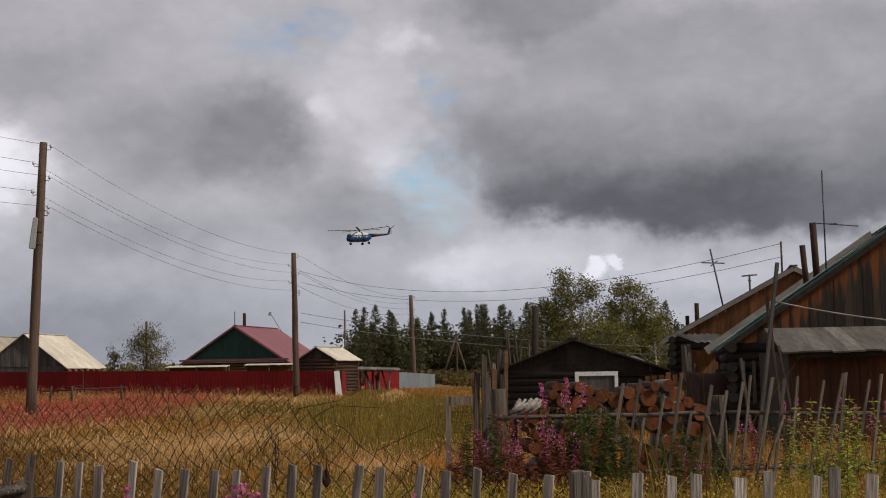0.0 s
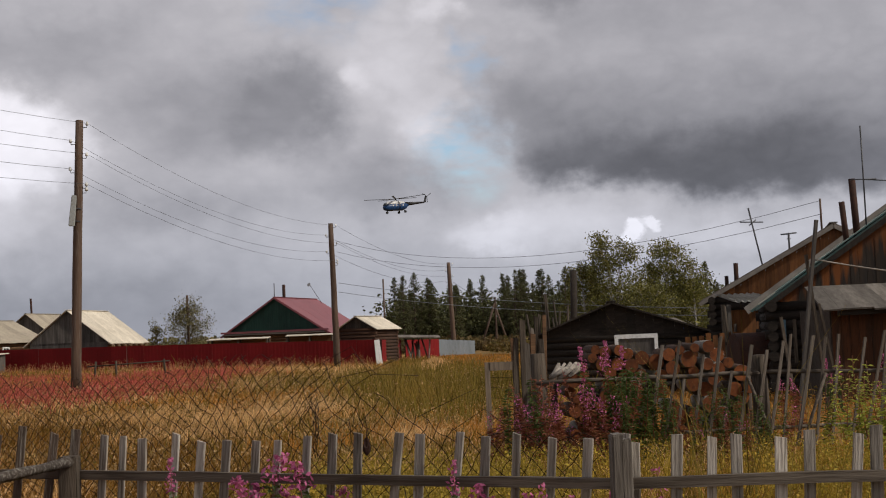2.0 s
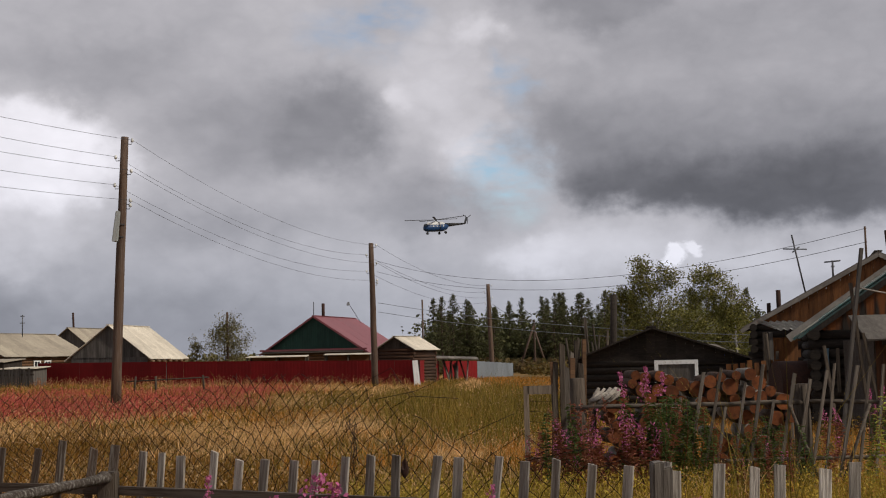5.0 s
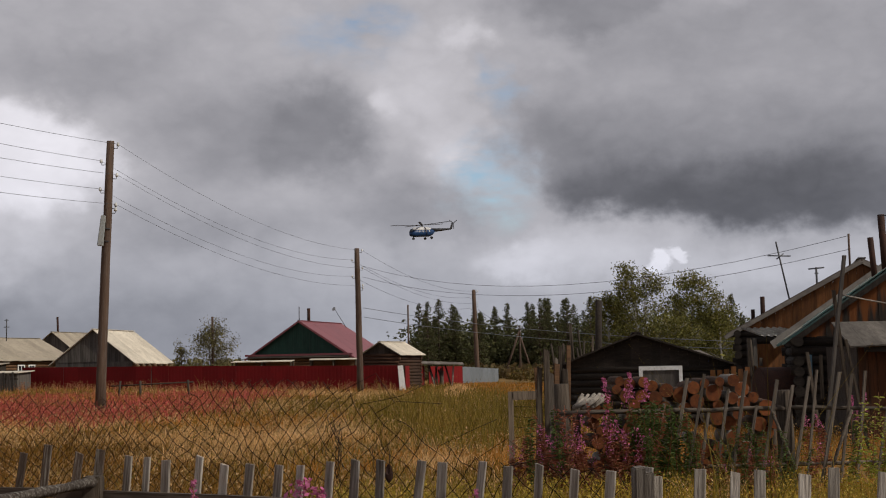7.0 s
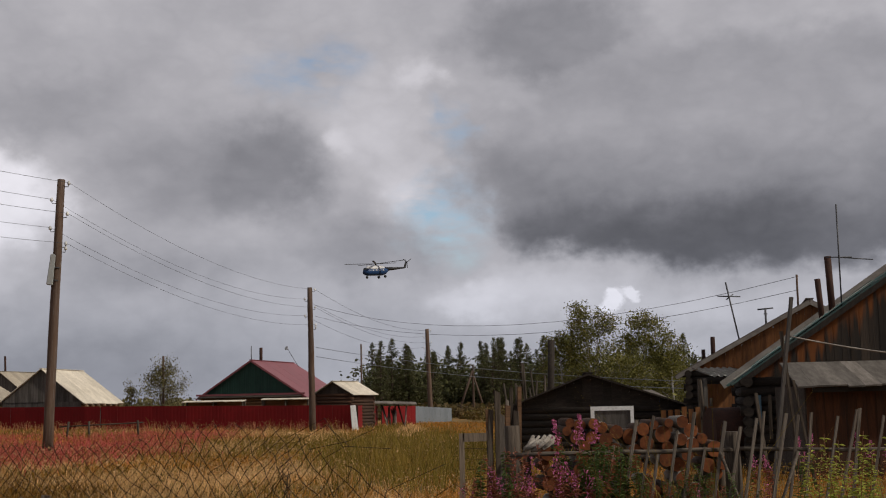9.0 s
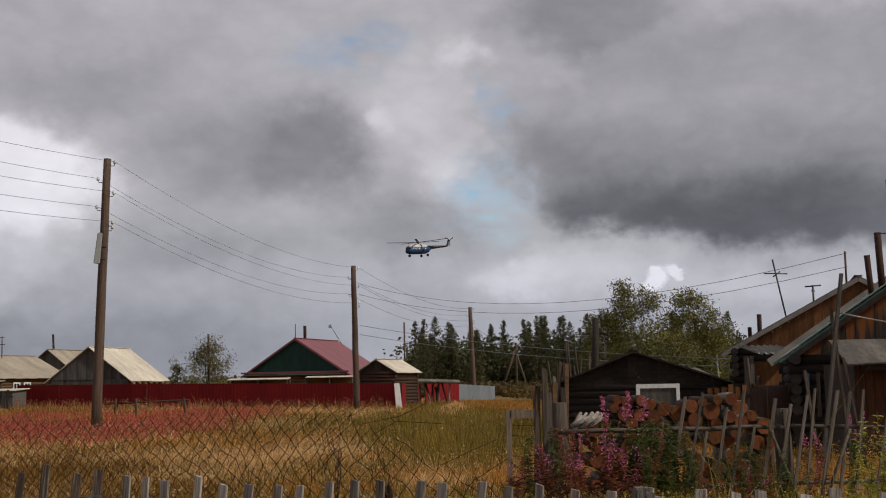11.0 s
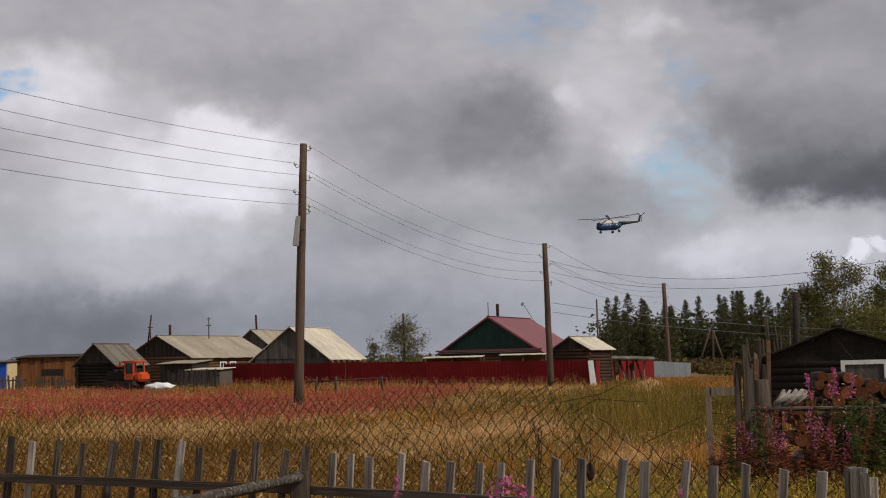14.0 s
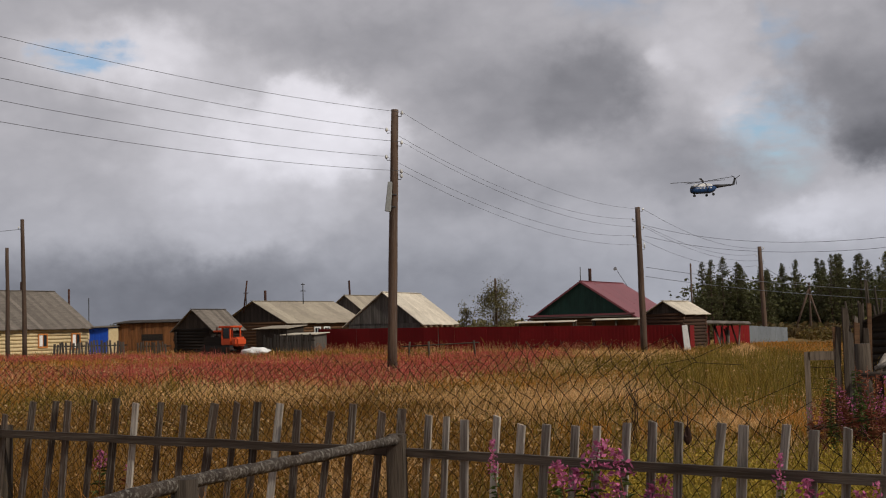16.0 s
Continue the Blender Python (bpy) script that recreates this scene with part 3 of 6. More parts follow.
def roof_slope(parent, name, ridge0, ridge1, eave0, eave1, mt, n, thick=0.04, rng=None, rag=0.0, ribs=False):
    """A roof slope of n strips running from ridge to eave."""
    r0, r1, e0, e1 = (Vector(v) for v in (ridge0, ridge1, eave0, eave1))
    nor = (r1 - r0).cross(e0 - r0).normalized()
    if nor.z < 0:
        nor = -nor
    g = 0.002 / max(1, n)
    for i in range(n):
        a, b = i / n + g * 0.5, (i + 1) / n - g * 0.5
        ra, rb = r0.lerp(r1, a), r0.lerp(r1, b)
        ea, eb = e0.lerp(e1, a), e0.lerp(e1, b)
        if rng:
            k = 1 + rng.uniform(-rag, rag)
            ea, eb = ra + (ea - ra) * k, rb + (eb - rb) * k
        lift = nor * (rng.uniform(0, .004) if rng else 0)
        bm = B()
        lo = [ra + lift, rb + lift, eb + lift, ea + lift]
        hi = [p + nor * thick for p in lo]
        if ((lo[1] - lo[0]).cross(lo[2] - lo[0])).z < 0:
            lo, hi = lo[::-1], hi[::-1]
        hexa(bm, lo + hi)
        part(name, bm, mt, parent)


def gable_house(name, label, cat, at, yaw, w, length, eave, ridge, wall, roof, gable=None, over=0.35, strips=10, plank=0.2, seed=1,
                logs=None, single=False, gover=0.3, rag=0.01, shift=0.0, barge=None, roofname="roof_sheet"):
    """A gabled building. Its front gable lies along local x at y = 0, facing -y; the ridge runs along +y. shift moves the ridge sideways."""
    rng = random.Random(seed)
    th = thing(name, label, cat, pose(*at, 0, 0, yaw))
    top = lambda x: eave + (ridge - eave) * (1 - abs(x - shift) / (w / 2 + (shift if x < shift else -shift)))
    h = w / 2
    if logs:
        log_courses(th, -h, h, 0, -0.4, eave, logs, wall, rng, "x", single)
        log_courses(th, 0, length, h, -0.3, eave, logs, wall, rng, "y", False)
        log_courses(th, 0, length, -h, -0.3, eave, logs, wall, rng, "y", single)
        log_courses(th, -h, h, length, -0.4, eave, logs, wall, rng, "x", False)
    else:
        plank_row(th, "plank", -h, h, lambda x: eave + 0.02, 0, plank, wall, rng, -0.4)
        for s in (-1, 1):
            bm = B()
            box(bm, s * h - 0.02, s * h + 0.02, 0.01, length, -0.4, eave)
            part("side_wall", bm, wall, th)
        bm = B()
        box(bm, -h, h, length - 0.04, length, -0.4, eave)
        part("back_wall", bm, wall, th)
    plank_row(th, "gable_board", -h, h, lambda x: top(x) + .045, -0.03, plank, gable or wall, rng, eave - 0.05, smin=0.0)
    bm = B()
    v = [bm.verts.new(p) for p in ((-h, length, eave), (h, length, eave), (shift, length, ridge))]
    v2 = [bm.verts.new(p) for p in ((-h, length - .03, eave), (h, length - .03, eave), (shift, length - .03, ridge))]
    bm.faces.new(v[::-1]), bm.faces.new(v2)
    part("back_gable", bm, gable or wall, th)
    for s in (-1, 1):
        half = h - s * shift
        k = (ridge - eave) / half
        ex = shift + s * (half + over)
        ez = eave - k * over
        roof_slope(th, roofname, (shift, -gover, ridge + .03), (shift, length + gover, ridge + .03), (ex, -gover, ez + .03), (ex, length + gover, ez + .03), roof, strips, rng=rng, rag=rag)
        if barge:
            bm = B()
            beam(bm, (shift, -gover - 0.02, ridge - 0.02), (ex, -gover - 0.02, ez - 0.02), 0.03, 0.11)
            part("barge_board", bm, barge, th)
    bm = B()
    beam(bm, (shift, -gover, ridge + .085), (shift, length + gover, ridge + .085), 0.22, 0.03)
    part("ridge_cap", bm, roof, th)
    return th


def window(parent, x, z, w, h, y=-0.1, rot=None, frame_mat=None):
    fr = part("window", (lambda b: (box(b, -w / 2 - .09, w / 2 + .09, -.05, 0, -h / 2 - .09, -h / 2), box(b, -w / 2 - .09, w / 2 + .09, -.05, 0, h / 2, h / 2 + .09),
              box(b, -w / 2 - .09, -w / 2, -.05, 0, -h / 2, h / 2), box(b, w / 2, w / 2 + .09, -.05, 0, -h / 2, h / 2), box(b, -.02, .02, -.045, -.005, -h / 2, h / 2), b)[-1])(B()), frame_mat or M_WHITE, parent, "white-painted window frame")
    fr.matrix_basis = rot or pose(x, y, z)
    bm = B()
    box(bm, -w / 2, w / 2, -.02, -.01, -h / 2, h / 2)
    part("pane", bm, M_GLASS, fr)
    return fr


# the village houses all run the same way: front gables turned a little to the west, right-hand slopes in view
M_BARERAFTER = mat("bare_rafter_wood", (0.42, 0.3, 0.2), (0.3, 0.2, 0.13), 2, GRAIN_X, c=(0.16, 0.1, 0.06))
barn = gable_house("barn", "grey plank barn with a pale fibre-cement roof", "barn", (-19.85, 84, 0.2), -10, 5.3, 6.6, 1.75, 3.8, M_GREYPLANK, M_SLATE, strips=6, plank=0.22, seed=4, over=0.35)
for i in range(7):
    bm = B()
    y_ = .1 + i * 1.05
    beam(bm, (2.45, y_, 1.72), (3.08, y_, 1.4), .09, .09)
    part("rafter_tail", bm, M_BARERAFTER, barn, "bare pale rafter end")
bm = B()
beam(bm, (2.72, 0, 1.36), (2.72, 6.6, 1.36), .16, .2)
part("wall_plate", bm, M_ORANGE, barn)
green = gable_house("house", "house with a maroon metal roof and dark green gable", "house", (-7.5, 100, -0.1), -17, 8.2, 9.5, 2.3, 4.95, M_BROWNLOG, M_MAROON, M_GREEN, strips=9, plank=0.2, seed=5, over=0.5, logs=0.24, barge=M_MAROON)
small = gable_house("shed", "small dark log shed with a pale board roof", "shed", (-0.85, 76, -0.25), -22, 2.2, 3.6, 2.3, 2.95, M_OLDLOG, M_SLATE, M_DARKPLANK, strips=5, seed=6, over=0.3, logs=0.2)
house3 = gable_house("house", "long brown log house with a tan cement roof", "house", (-31.2, 90, 0.2), -21, 5.8, 9.6, 2.1, 3.6, M_BROWNLOG, M_TAN, M_DARKPLANK, strips=12, seed=7, over=0.45, logs=0.22)
house4 = gable_house("house", "distant grey house with a pale roof", "house", (-29.5, 110, 0.2), -14, 4.6, 6, 2.6, 4.4, M_GREYPLANK, M_TAN, strips=8, seed=8)
pale = gable_house("house", "pale hewn-log house with a grey board roof", "house", (-46.0, 72.7, 0.3), -20, 7.0, 9.0, 2.05, 4.4, M_CREAMLOG, M_GREYROOF, M_DARKPLANK, strips=30, seed=9, over=0.45, logs=0.24)
dshed = gable_house("shed", "dark log shed with a ridged grey board roof", "shed", (-30.4, 76, 0.3), -14, 2.7, 3.2, 1.6, 2.75, M_DARKWOOD, M_GREYROOF, M_DARKPLANK, strips=12, seed=10, over=0.3, logs=0.2)


def lean_shed(name, label, at, yaw, w, d, h0, h1, wall, roof, seed, plank=0.2):
    """A plank shed with one roof slope, h0 high in front and h1 at the back."""
    rng = random.Random(seed)
    th = thing(name, label, "shed", pose(*at, 0, 0, yaw))
    plank_row(th, "plank", -w / 2, w / 2, lambda x: h0, 0, plank, wall, rng, -0.4)
    for s in (-1, 1):
        bm = B()
        x = s * w / 2
        hexa(bm, [(x - .02, .01, -.4), (x + .02, .01, -.4), (x + .02, d, -.4), (x - .02, d, -.4), (x - .02, .01, h0), (x + .02, .01, h0), (x + .02, d, h1), (x - .02, d, h1)])
        part("side_wall", bm, wall, th)
    bm = B()
    box(bm, -w / 2, w / 2, d - .04, d, -0.4, h1)
    part("back_wall", bm, wall, th)
    roof_slope(th, "roof_board", (-w / 2 - .2, d + .2, h1 + .03), (w / 2 + .2, d + .2, h1 + .03), (-w / 2 - .2, -.25, h0 + .03), (w / 2 + .2, -.25, h0 + .03), roof, max(4, round(w / 0.3)), 0.05, rng, 0.02)
    return th


wshed = lean_shed("shed", "brown plank shed with a flat dark roof", (-36.0, 82, 0.25), 6, 4.7, 3.0, 2.1, 2.3, M_ORANGE, M_DARKPLANK, 21)
# dark panel over the planks paints the shade inside an opening
bm = B()
box(bm, -0.6, 0.9, -0.045, -0.03, 0.9, 1.35)
part("opening", bm, M_DARKWOOD, wshed)
bshed = lean_shed("shed", "bright blue painted shed beside the log house", (-38.85, 80, 0.3), 4, 1.35, 2.2, 1.8, 1.9, M_BLUE, M_GREYROOF, 22, 0.25)
bm = B()
box(bm, 0.66, 0.74, 0.0, 2.2, -0.3, 1.8)
part("corner_board", bm, M_CREAMLOG, bshed)

bm = B()
beam(bm, (-4.5, -.42, 2.32), (4.5, -.42, 2.32), .12, .14)
part("eave_trim", bm, M_MAROON, green)
# dark boards stand in for the shadow below the gable
roof_slope(green, "pent_board", (-4.1, -.05, 2.25), (4.1, -.05, 2.25), (-4.3, -.75, 2.08), (4.3, -.75, 2.08), M_DARKPLANK, 6, .03)
# window and door of the pale log house, on its long side
M_FRAME = mat("orange_brown_window_paint", (0.55, 0.22, 0.06), (0.42, 0.15, 0.04), 3, c=(0.25, 0.09, 0.03), bump=0.1)
R90 = lambda y, z: pose(3.5 + 0.13, y, z, 0, 0, 90)
for y, zc, h in ((4.96, 1.05, 0.75), (7.8, 0.95, 0.95)):
    w_ = window(pale, 0, 0, 0.62, h, rot=R90(y, zc), frame_mat=M_FRAME)
    w_["label"] = "orange-brown window frame"
    bm = B()
    box(bm, -.3, .0, -.03, -.022, -h / 2 + .02, h / 2 - .02)
    part("curtain", bm, M_WHITE, w_)
for y, zc in ((1.5, 1.2), (3.7, 1.2), (4.9, 1.2)):
    window(house3, 0, 0, 0.6, 0.7, rot=pose(2.9 + .13, y, zc, 0, 0, 90))
window(green, 0, 0, 0.5, 0.6, rot=pose(4.1 + .14, 2.2, 1.5, 0, 0, 90))


def stack(name, label, pts, r, mt, group="", cat="chimney"):
    bm = B()
    rod(bm, pts, r, 10)
    return tagged(part(name, bm, mt), label, cat, group)


# chimneys, masts and aerials on the village roofs
stack("stove_pipe", "short dark stove pipe on the log house roof", [(-44.2, 79.5, 4.0), (-44.2, 79.5, 5.4)], 0.14, M_RUST)
stack("stove_pipe", "dark stove pipe above the shed roofs", [(-44.08, 86, 0), (-44.08, 86, 5.07)], 0.075, M_RUST)
stack("mast", "thin wire aerial mast", [(-41.53, 84, 0), (-41.53, 84, 4.30)], 0.035, M_STEEL, cat="aerial mast")
stack("stove_pipe", "leaning iron stove pipe beside the brown house", [(-31.9, 89.6, 3.0), (-31.6, 89.6, 5.4)], 0.06, M_RUST)
stack("stove_pipe", "stove pipe on the brown house ridge", [(-31.0, 92, 3.3), (-31.0, 92, 4.7)], 0.1, M_RUST)
stack("stove_pipe", "tall stove pipe of the distant grey house", [(-29.3, 111, 3.5), (-29.4, 111, 6.0)], 0.09, M_RUST)
stack("stove_pipe", "tall stove pipe of the green-gabled house", [(-7.0, 103, 4.3), (-7.0, 103, 6.0)], 0.13, M_RUST)
stack("mast", "thin aerial mast on the green-gabled house", [(-7.7, 102, 4.5), (-7.7, 102, 6.1)], 0.035, M_STEEL, cat="aerial mast")
stack("mast", "slender mast in front of the pines", [(1.6, 150, -0.5), (1.6, 150, 8.2)], 0.1, M_POLE, cat="aerial mast")


def aerial(x, y, z0, z1, r, bars, label, lean=0.0, group="roof aerials"):
    th = thing("tv_aerial", label, "aerial", pose(x, y, z0, 0, lean, 0), group)
    h = z1 - z0
    bm = B()
    rod(bm, [(0, 0, 0), (0, 0, h)], r, 6)
    part("mast", bm, M_STEEL, th)
    for z, x0, x1, dz in bars:
        bm = B()
        rod(bm, [(x0, 0, z - z0 + dz), (x1, 0, z - z0 - dz)], r * 0.8, 5)
        part("crossbar", bm, M_STEEL, th)
    return th


aerial(-28.3, 93, 3.6, 5.2, 0.04, ((5.1, -.15, .15, 0), (4.6, -.2, .2, 0)), "small aerial with short crossbars on a village roof")
aerial(-32.0, 90.5, 3.6, 4.8, 0.04, ((4.5, -.2, .2, 0),), "small aerial with short crossbars on a village roof")
dish = thing("satellite_dish", "small white satellite dish on a leaning pole", "satellite dish", pose(-4.9, 104, 4.4))
bm = B()
rod(bm, [(0.9, 0, 0), (0, 0, 1.5)], 0.022, 6)
part("pole", bm, M_STEEL, dish)
bm = B()
rod(bm, [(0, 0, 1.5), (-0.1, -0.12, 1.56)], [0.06, 0.17], 14)
part("reflector", bm, M_LAMP, dish)

# low pale lean-to roofs before the green-gabled house
for x0, x1, y, z, lab in ((-11.6, -7.3, 90, 1.68, "low pale slab roof of a woodshed"), (-6.3, -2.8, 93, 1.75, "low corrugated pale roof of a lean-to")):
    th = thing("lean_to", lab, "lean-to", pose((x0 + x1) / 2, y, 0))
    w = x1 - x0
    roof_slope(th, "roof_sheet", (-w / 2, 2.0, z + .09), (w / 2, 2.0, z + .09), (-w / 2, -.6, z), (w / 2, -.6, z), M_SLATE, 6, 0.04, random.Random(3), 0.05)
    for x in (-w / 2 + .1, 0, w / 2 - .1):
        for yy in (-.3, 1.8):
            bm = B()
            rod(bm, [(x, yy, -.5), (x, yy, z + (.02 if yy < 0 else .07))], 0.07, 7)
            part("post", bm, M_POST, th)
    bm = B()
    box(bm, -w / 2, w / 2, 1.82, 1.87, -.5, z + .06)
    part("back_wall", bm, M_BROWNLOG, th)

# stack of poles under a sagging roof between the red fences
th = thing("pole_stack", "heap of leaning poles under a sagging slab roof", "pole stack", pose(3.0, 85, -0.35))
rng = random.Random(12)
for i in range(12):
    bm = B()
    x = rng.uniform(-.5, .9)
    rod(bm, [(x, rng.uniform(-.4, 0), 0), (x + rng.uniform(-.5, .3), rng.uniform(.1, .4), rng.uniform(1.2, 1.7))], 0.06, 6)
    part("pole", bm, M_POST if i % 3 else M_PALEBARK, th)
roof_slope(th, "roof_board", (-1.6, 1.5, 1.85), (1.6, 1.5, 1.7), (-1.6, -.6, 1.7), (1.6, -.6, 1.55), M_GREYROOF, 8, 0.06, rng, 0.1)

# ---------------------------------------------------------------- the near wooden houses
h1 = gable_house("house", "old dark plank house with a worn teal felt roof", "house", (12.05, 24.9, -0.05), -15.5, 7.6, 5.0, 1.98, 4.55, M_DARKWOOD, M_TEALROOF, M_GABLE, over=0.14, strips=26, plank=0.17, seed=31,
                 logs=0.2, single=True, gover=0.14, rag=0.05, barge=M_DARKPLANK)
rng = random.Random(5)
# pale verge board at the back
bm = B()
beam(bm, (-0.05, 5.32, 4.67), (-4.2, 5.32, 1.85), 0.05, 0.2)
part("verge_board", bm, M_DULLWHITE, h1, "pale verge board")
# felt strips lying over the battered slope
for i in range(7):
    bm = B()
    y0 = 0.1 + i * 0.68
    u0, u1 = rng.uniform(0.0, 0.3), rng.uniform(0.55, 1.0)
    k = 2.57 / 3.8
    n = Vector((-k, 0, 1)).normalized() * 0.075
    p = [Vector((-u * 4.1, y, 4.55 - u * 4.1 * k + 0.03)) + n for u, y in ((u0, y0), (u0, y0 + .6), (u1, y0 + .6), (u1, y0))]
    hexa(bm, [q for q in p[::-1]] + [q + n * 0.25 for q in p[::-1]])
    part("felt_strip", bm, (M_TEALROOF, M_SLATE, M_TEALROOF, M_GREYROOF)[i % 4], h1)
bm = B()
box(bm, -3.62, -3.54, -.16, -.12, 1.0, 1.6)
part("trim_board", bm, mat("faded_blue_paint", (0.06, 0.12, 0.17), (0.045, 0.085, 0.12), 4, c=(0.05, 0.05, 0.05)), h1, "faded blue window trim")
bm = B()
box(bm, -3.4, -3.33, -.16, -.12, .7, 1.6)
part("trim_board", bm, M_POST, h1)

M_PORCHROOF = mat("silvered_porch_planks", (0.155, 0.138, 0.12), (0.09, 0.078, 0.067), 1.5, GRAIN_Y, c=(0.05, 0.042, 0.034), vary=0.3)
porch = thing("porch", "brown board porch with a grey plank roof on the old house", "porch", pose(10.95, 22.3, -0.05, 0, 0, -6))
plank_row(porch, "plank", -2.5, 2.4, lambda x: 1.78, 0.25, 0.19, M_REDBROWN, random.Random(8), -0.1)
bm = B()
box(bm, -2.52, -2.47, .26, 2.6, -.1, 1.75)
part("side_wall", bm, M_DARKPLANK, porch)
roof_slope(porch, "roof_plank", (-2.6, 1.75, 2.2), (2.7, 1.75, 2.22), (-2.74, -.2, 1.72), (2.7, -.2, 1.76), M_PORCHROOF, 18, 0.03, random.Random(9), 0.03)
bm = B()
beam(bm, (-2.45, -.05, 1.68), (2.6, -.05, 1.72), .08, .09)
part("eave_beam", bm, M_DARKWOOD, porch)
bm = B()
box(bm, .35, 1.1, .2, .235, 0, 1.65)
part("door", bm, M_ORANGE, porch, "orange-brown plank door")

stack("stove_pipe", "tall rusty stove pipe on the teal roof", [(10.76, 27, 2.9), (10.7, 27, 4.58)], 0.075, M_RUST, "stove pipes")
stack("stove_pipe", "shorter rusty stove pipe on the teal roof", [(10.52, 27, 2.9), (10.44, 27, 4.08)], 0.065, M_RUST, "stove pipes")
aerial(10.56, 26, 3.3, 5.6, 0.016, ((4.45, -.28, .28, 0.0), (4.42, -.05, .75, 0.03)), "tall thin television aerial on the old house")

h2 = gable_house("house", "wooden house with a sun-browned board gable", "house", (13.25, 35.0, -0.1), -17, 7.0, 5.0, 2.38, 4.25, M_DARKWOOD, M_GREYROOF, M_ORANGE, over=0.35, strips=24, plank=0.22, seed=33, logs=0.2, single=True, gover=0.12, rag=0.02, barge=M_DULLWHITE)
stack("stove_pipe", "iron stove pipe on the browned house", [(11.25, 38, 2.3), (11.25, 38, 3.33)], 0.07, M_RUST, "stove pipes")
stack("stove_pipe", "stubby iron pipe on the browned house", [(11.0, 38.2, 2.3), (11.0, 38.2, 2.95)], 0.06, M_RUST, "stove pipes")
aerial(12.15, 38, 2.9, 5.05, 0.025, ((4.6, -.35, .35, 0.08), (4.58, -.1, .15, -.06)), "leaning pole aerial on the browned house", -11)
aerial(12.62, 37, 3.4, 4.13, 0.03, ((4.1, -.24, .24, -0.02), (3.95, -.05, .05, 0)), "squat T-shaped aerial on the browned house")
stack("mast", "short wire-carrying mast on the ridge", [(13.35, 36.2, 3.9), (13.35, 36.2, 5.05)], 0.03, M_POLE, cat="mast")

canopy = thing("entrance_porch", "browned board entrance with a pale corrugated canopy", "porch", pose(10.1, 33, -0.1))
plank_row(canopy, "plank", -.55, .75, lambda x: 1.95, 0.3, 0.2, M_ORANGE, random.Random(14), 0)
bm = B()
rows = []
for j, (y, z) in enumerate(((-.25, 2.16), (1.6, 2.4))):
    rows.append([bm.verts.new((-.5 + i * .025, y, z + .035 * math.sin(i * .9))) for i in range(50)])
for i in range(49):
    bm.faces.new((rows[0][i], rows[0][i + 1], rows[1][i + 1], rows[1][i]))
bmesh.ops.solidify(bm, geom=bm.faces[:], thickness=0.012)
part("canopy", bm, M_WHITE, canopy, "pale corrugated canopy", True)
for x, mt in ((-.75, M_POST), (-.6, M_GREYPLANK), (.25, M_DARKWOOD)):
    bm = B()
    box(bm, x - .05, x + .05, -.1, 0, 0, 2.1)
    part("post", bm, mt, canopy)
blue2 = lean_shed("shed", "small blue-painted shed behind the bathhouse", (11.0, 47, -0.2), 0, 1.6, 2, 1.6, 1.9, M_BLUE, M_GREYROOF, 41, 0.25)

# props leaning against the old house, and a rope
for k, (p, q, r) in enumerate((((6.82, 20, -.05), (7.3, 20, 3.15), .04), ((7.36, 20.1, 0), (7.13, 20.1, 2.6), .036), ((7.5, 20.3, 0), (7.25, 20.4, 2.0), .03), ((7.7, 20.4, 0), (7.4, 20.4, 1.8), .032), ((7.0, 20.6, 0), (6.95, 21, 1.6), .03))):
    bm = B()
    beam(bm, p, q, r * 1.7, r * 1.2)
    tagged(part("prop_pole", bm, M_POST if k else M_GREYPLANK), "weathered timber prop leaning by the old house", "timber prop", "timber props")
cable([(7.2, 20, 2.52), (10.9, 19.0, 2.02)], 0.12, 0.013, "pale clothes line running from a timber prop", M_DULLWHITE)

# ---------------------------------------------------------------- bathhouse and yard
bath = gable_house("bathhouse", "low dark log bathhouse with a shallow gable", "shed", (5.95, 30, -0.05), -10, 3.9, 4.5, 1.42, 2.12, M_DARKWOOD, M_DARKPLANK, M_DARKWOOD, over=0.2, strips=14, plank=0.24, seed=35, logs=0.17, single=True, gover=0.25, rag=0.05, shift=-0.15)
bm = B()
for b_ in ((-.12, .9, 1.30, 1.40), (-.12, -.03, .2, 1.3), (.82, .9, .2, 1.3)):
    box(bm, b_[0], b_[1], -.17, -.12, b_[2], b_[3])
frame_ = part("door_frame", bm, M_WHITE, bath, "white-painted door frame")
bm = B()
box(bm, -.03, .82, -.14, -.11, .2, 1.3)
part("door", bm, M_GREYPLANK, bath)
tagged(part("flue_post", (lambda b: (rod(b, [(7.27, 45, -.2), (7.3, 45, 1.8), (7.37, 45, 3.62)], [.13, .125, .12], 10), b)[-1])(B()), M_DARKWOOD), "tall dark iron flue behind the bathhouse", "flue")
for x, y, z, ln in ((8.1, 28, 1.9, -.12), (8.45, 29, 1.5, .05)):
    tagged(part("stake", (lambda b: (rod(b, [(x, y, 0), (x + ln, y, z)], .035, 6), b)[-1])(B()), M_POST), "thin grey stake standing in the yard", "stake", "stakes")

# upright poles stacked behind the bathhouse
for i in range(13):
    x = 6.0 + i * .13 + rng.uniform(-.05, .05)
    bm = B()
    rod(bm, [(x, 46 + rng.uniform(-.3, .3), -.2), (x + rng.uniform(-.25, .25), 46.3, rng.uniform(1.9, 2.9))], .04, 6)
    tagged(part("leaning_pole", bm, M_POST), "grey pole in a stack behind the bathhouse", "pole", "stacked poles")

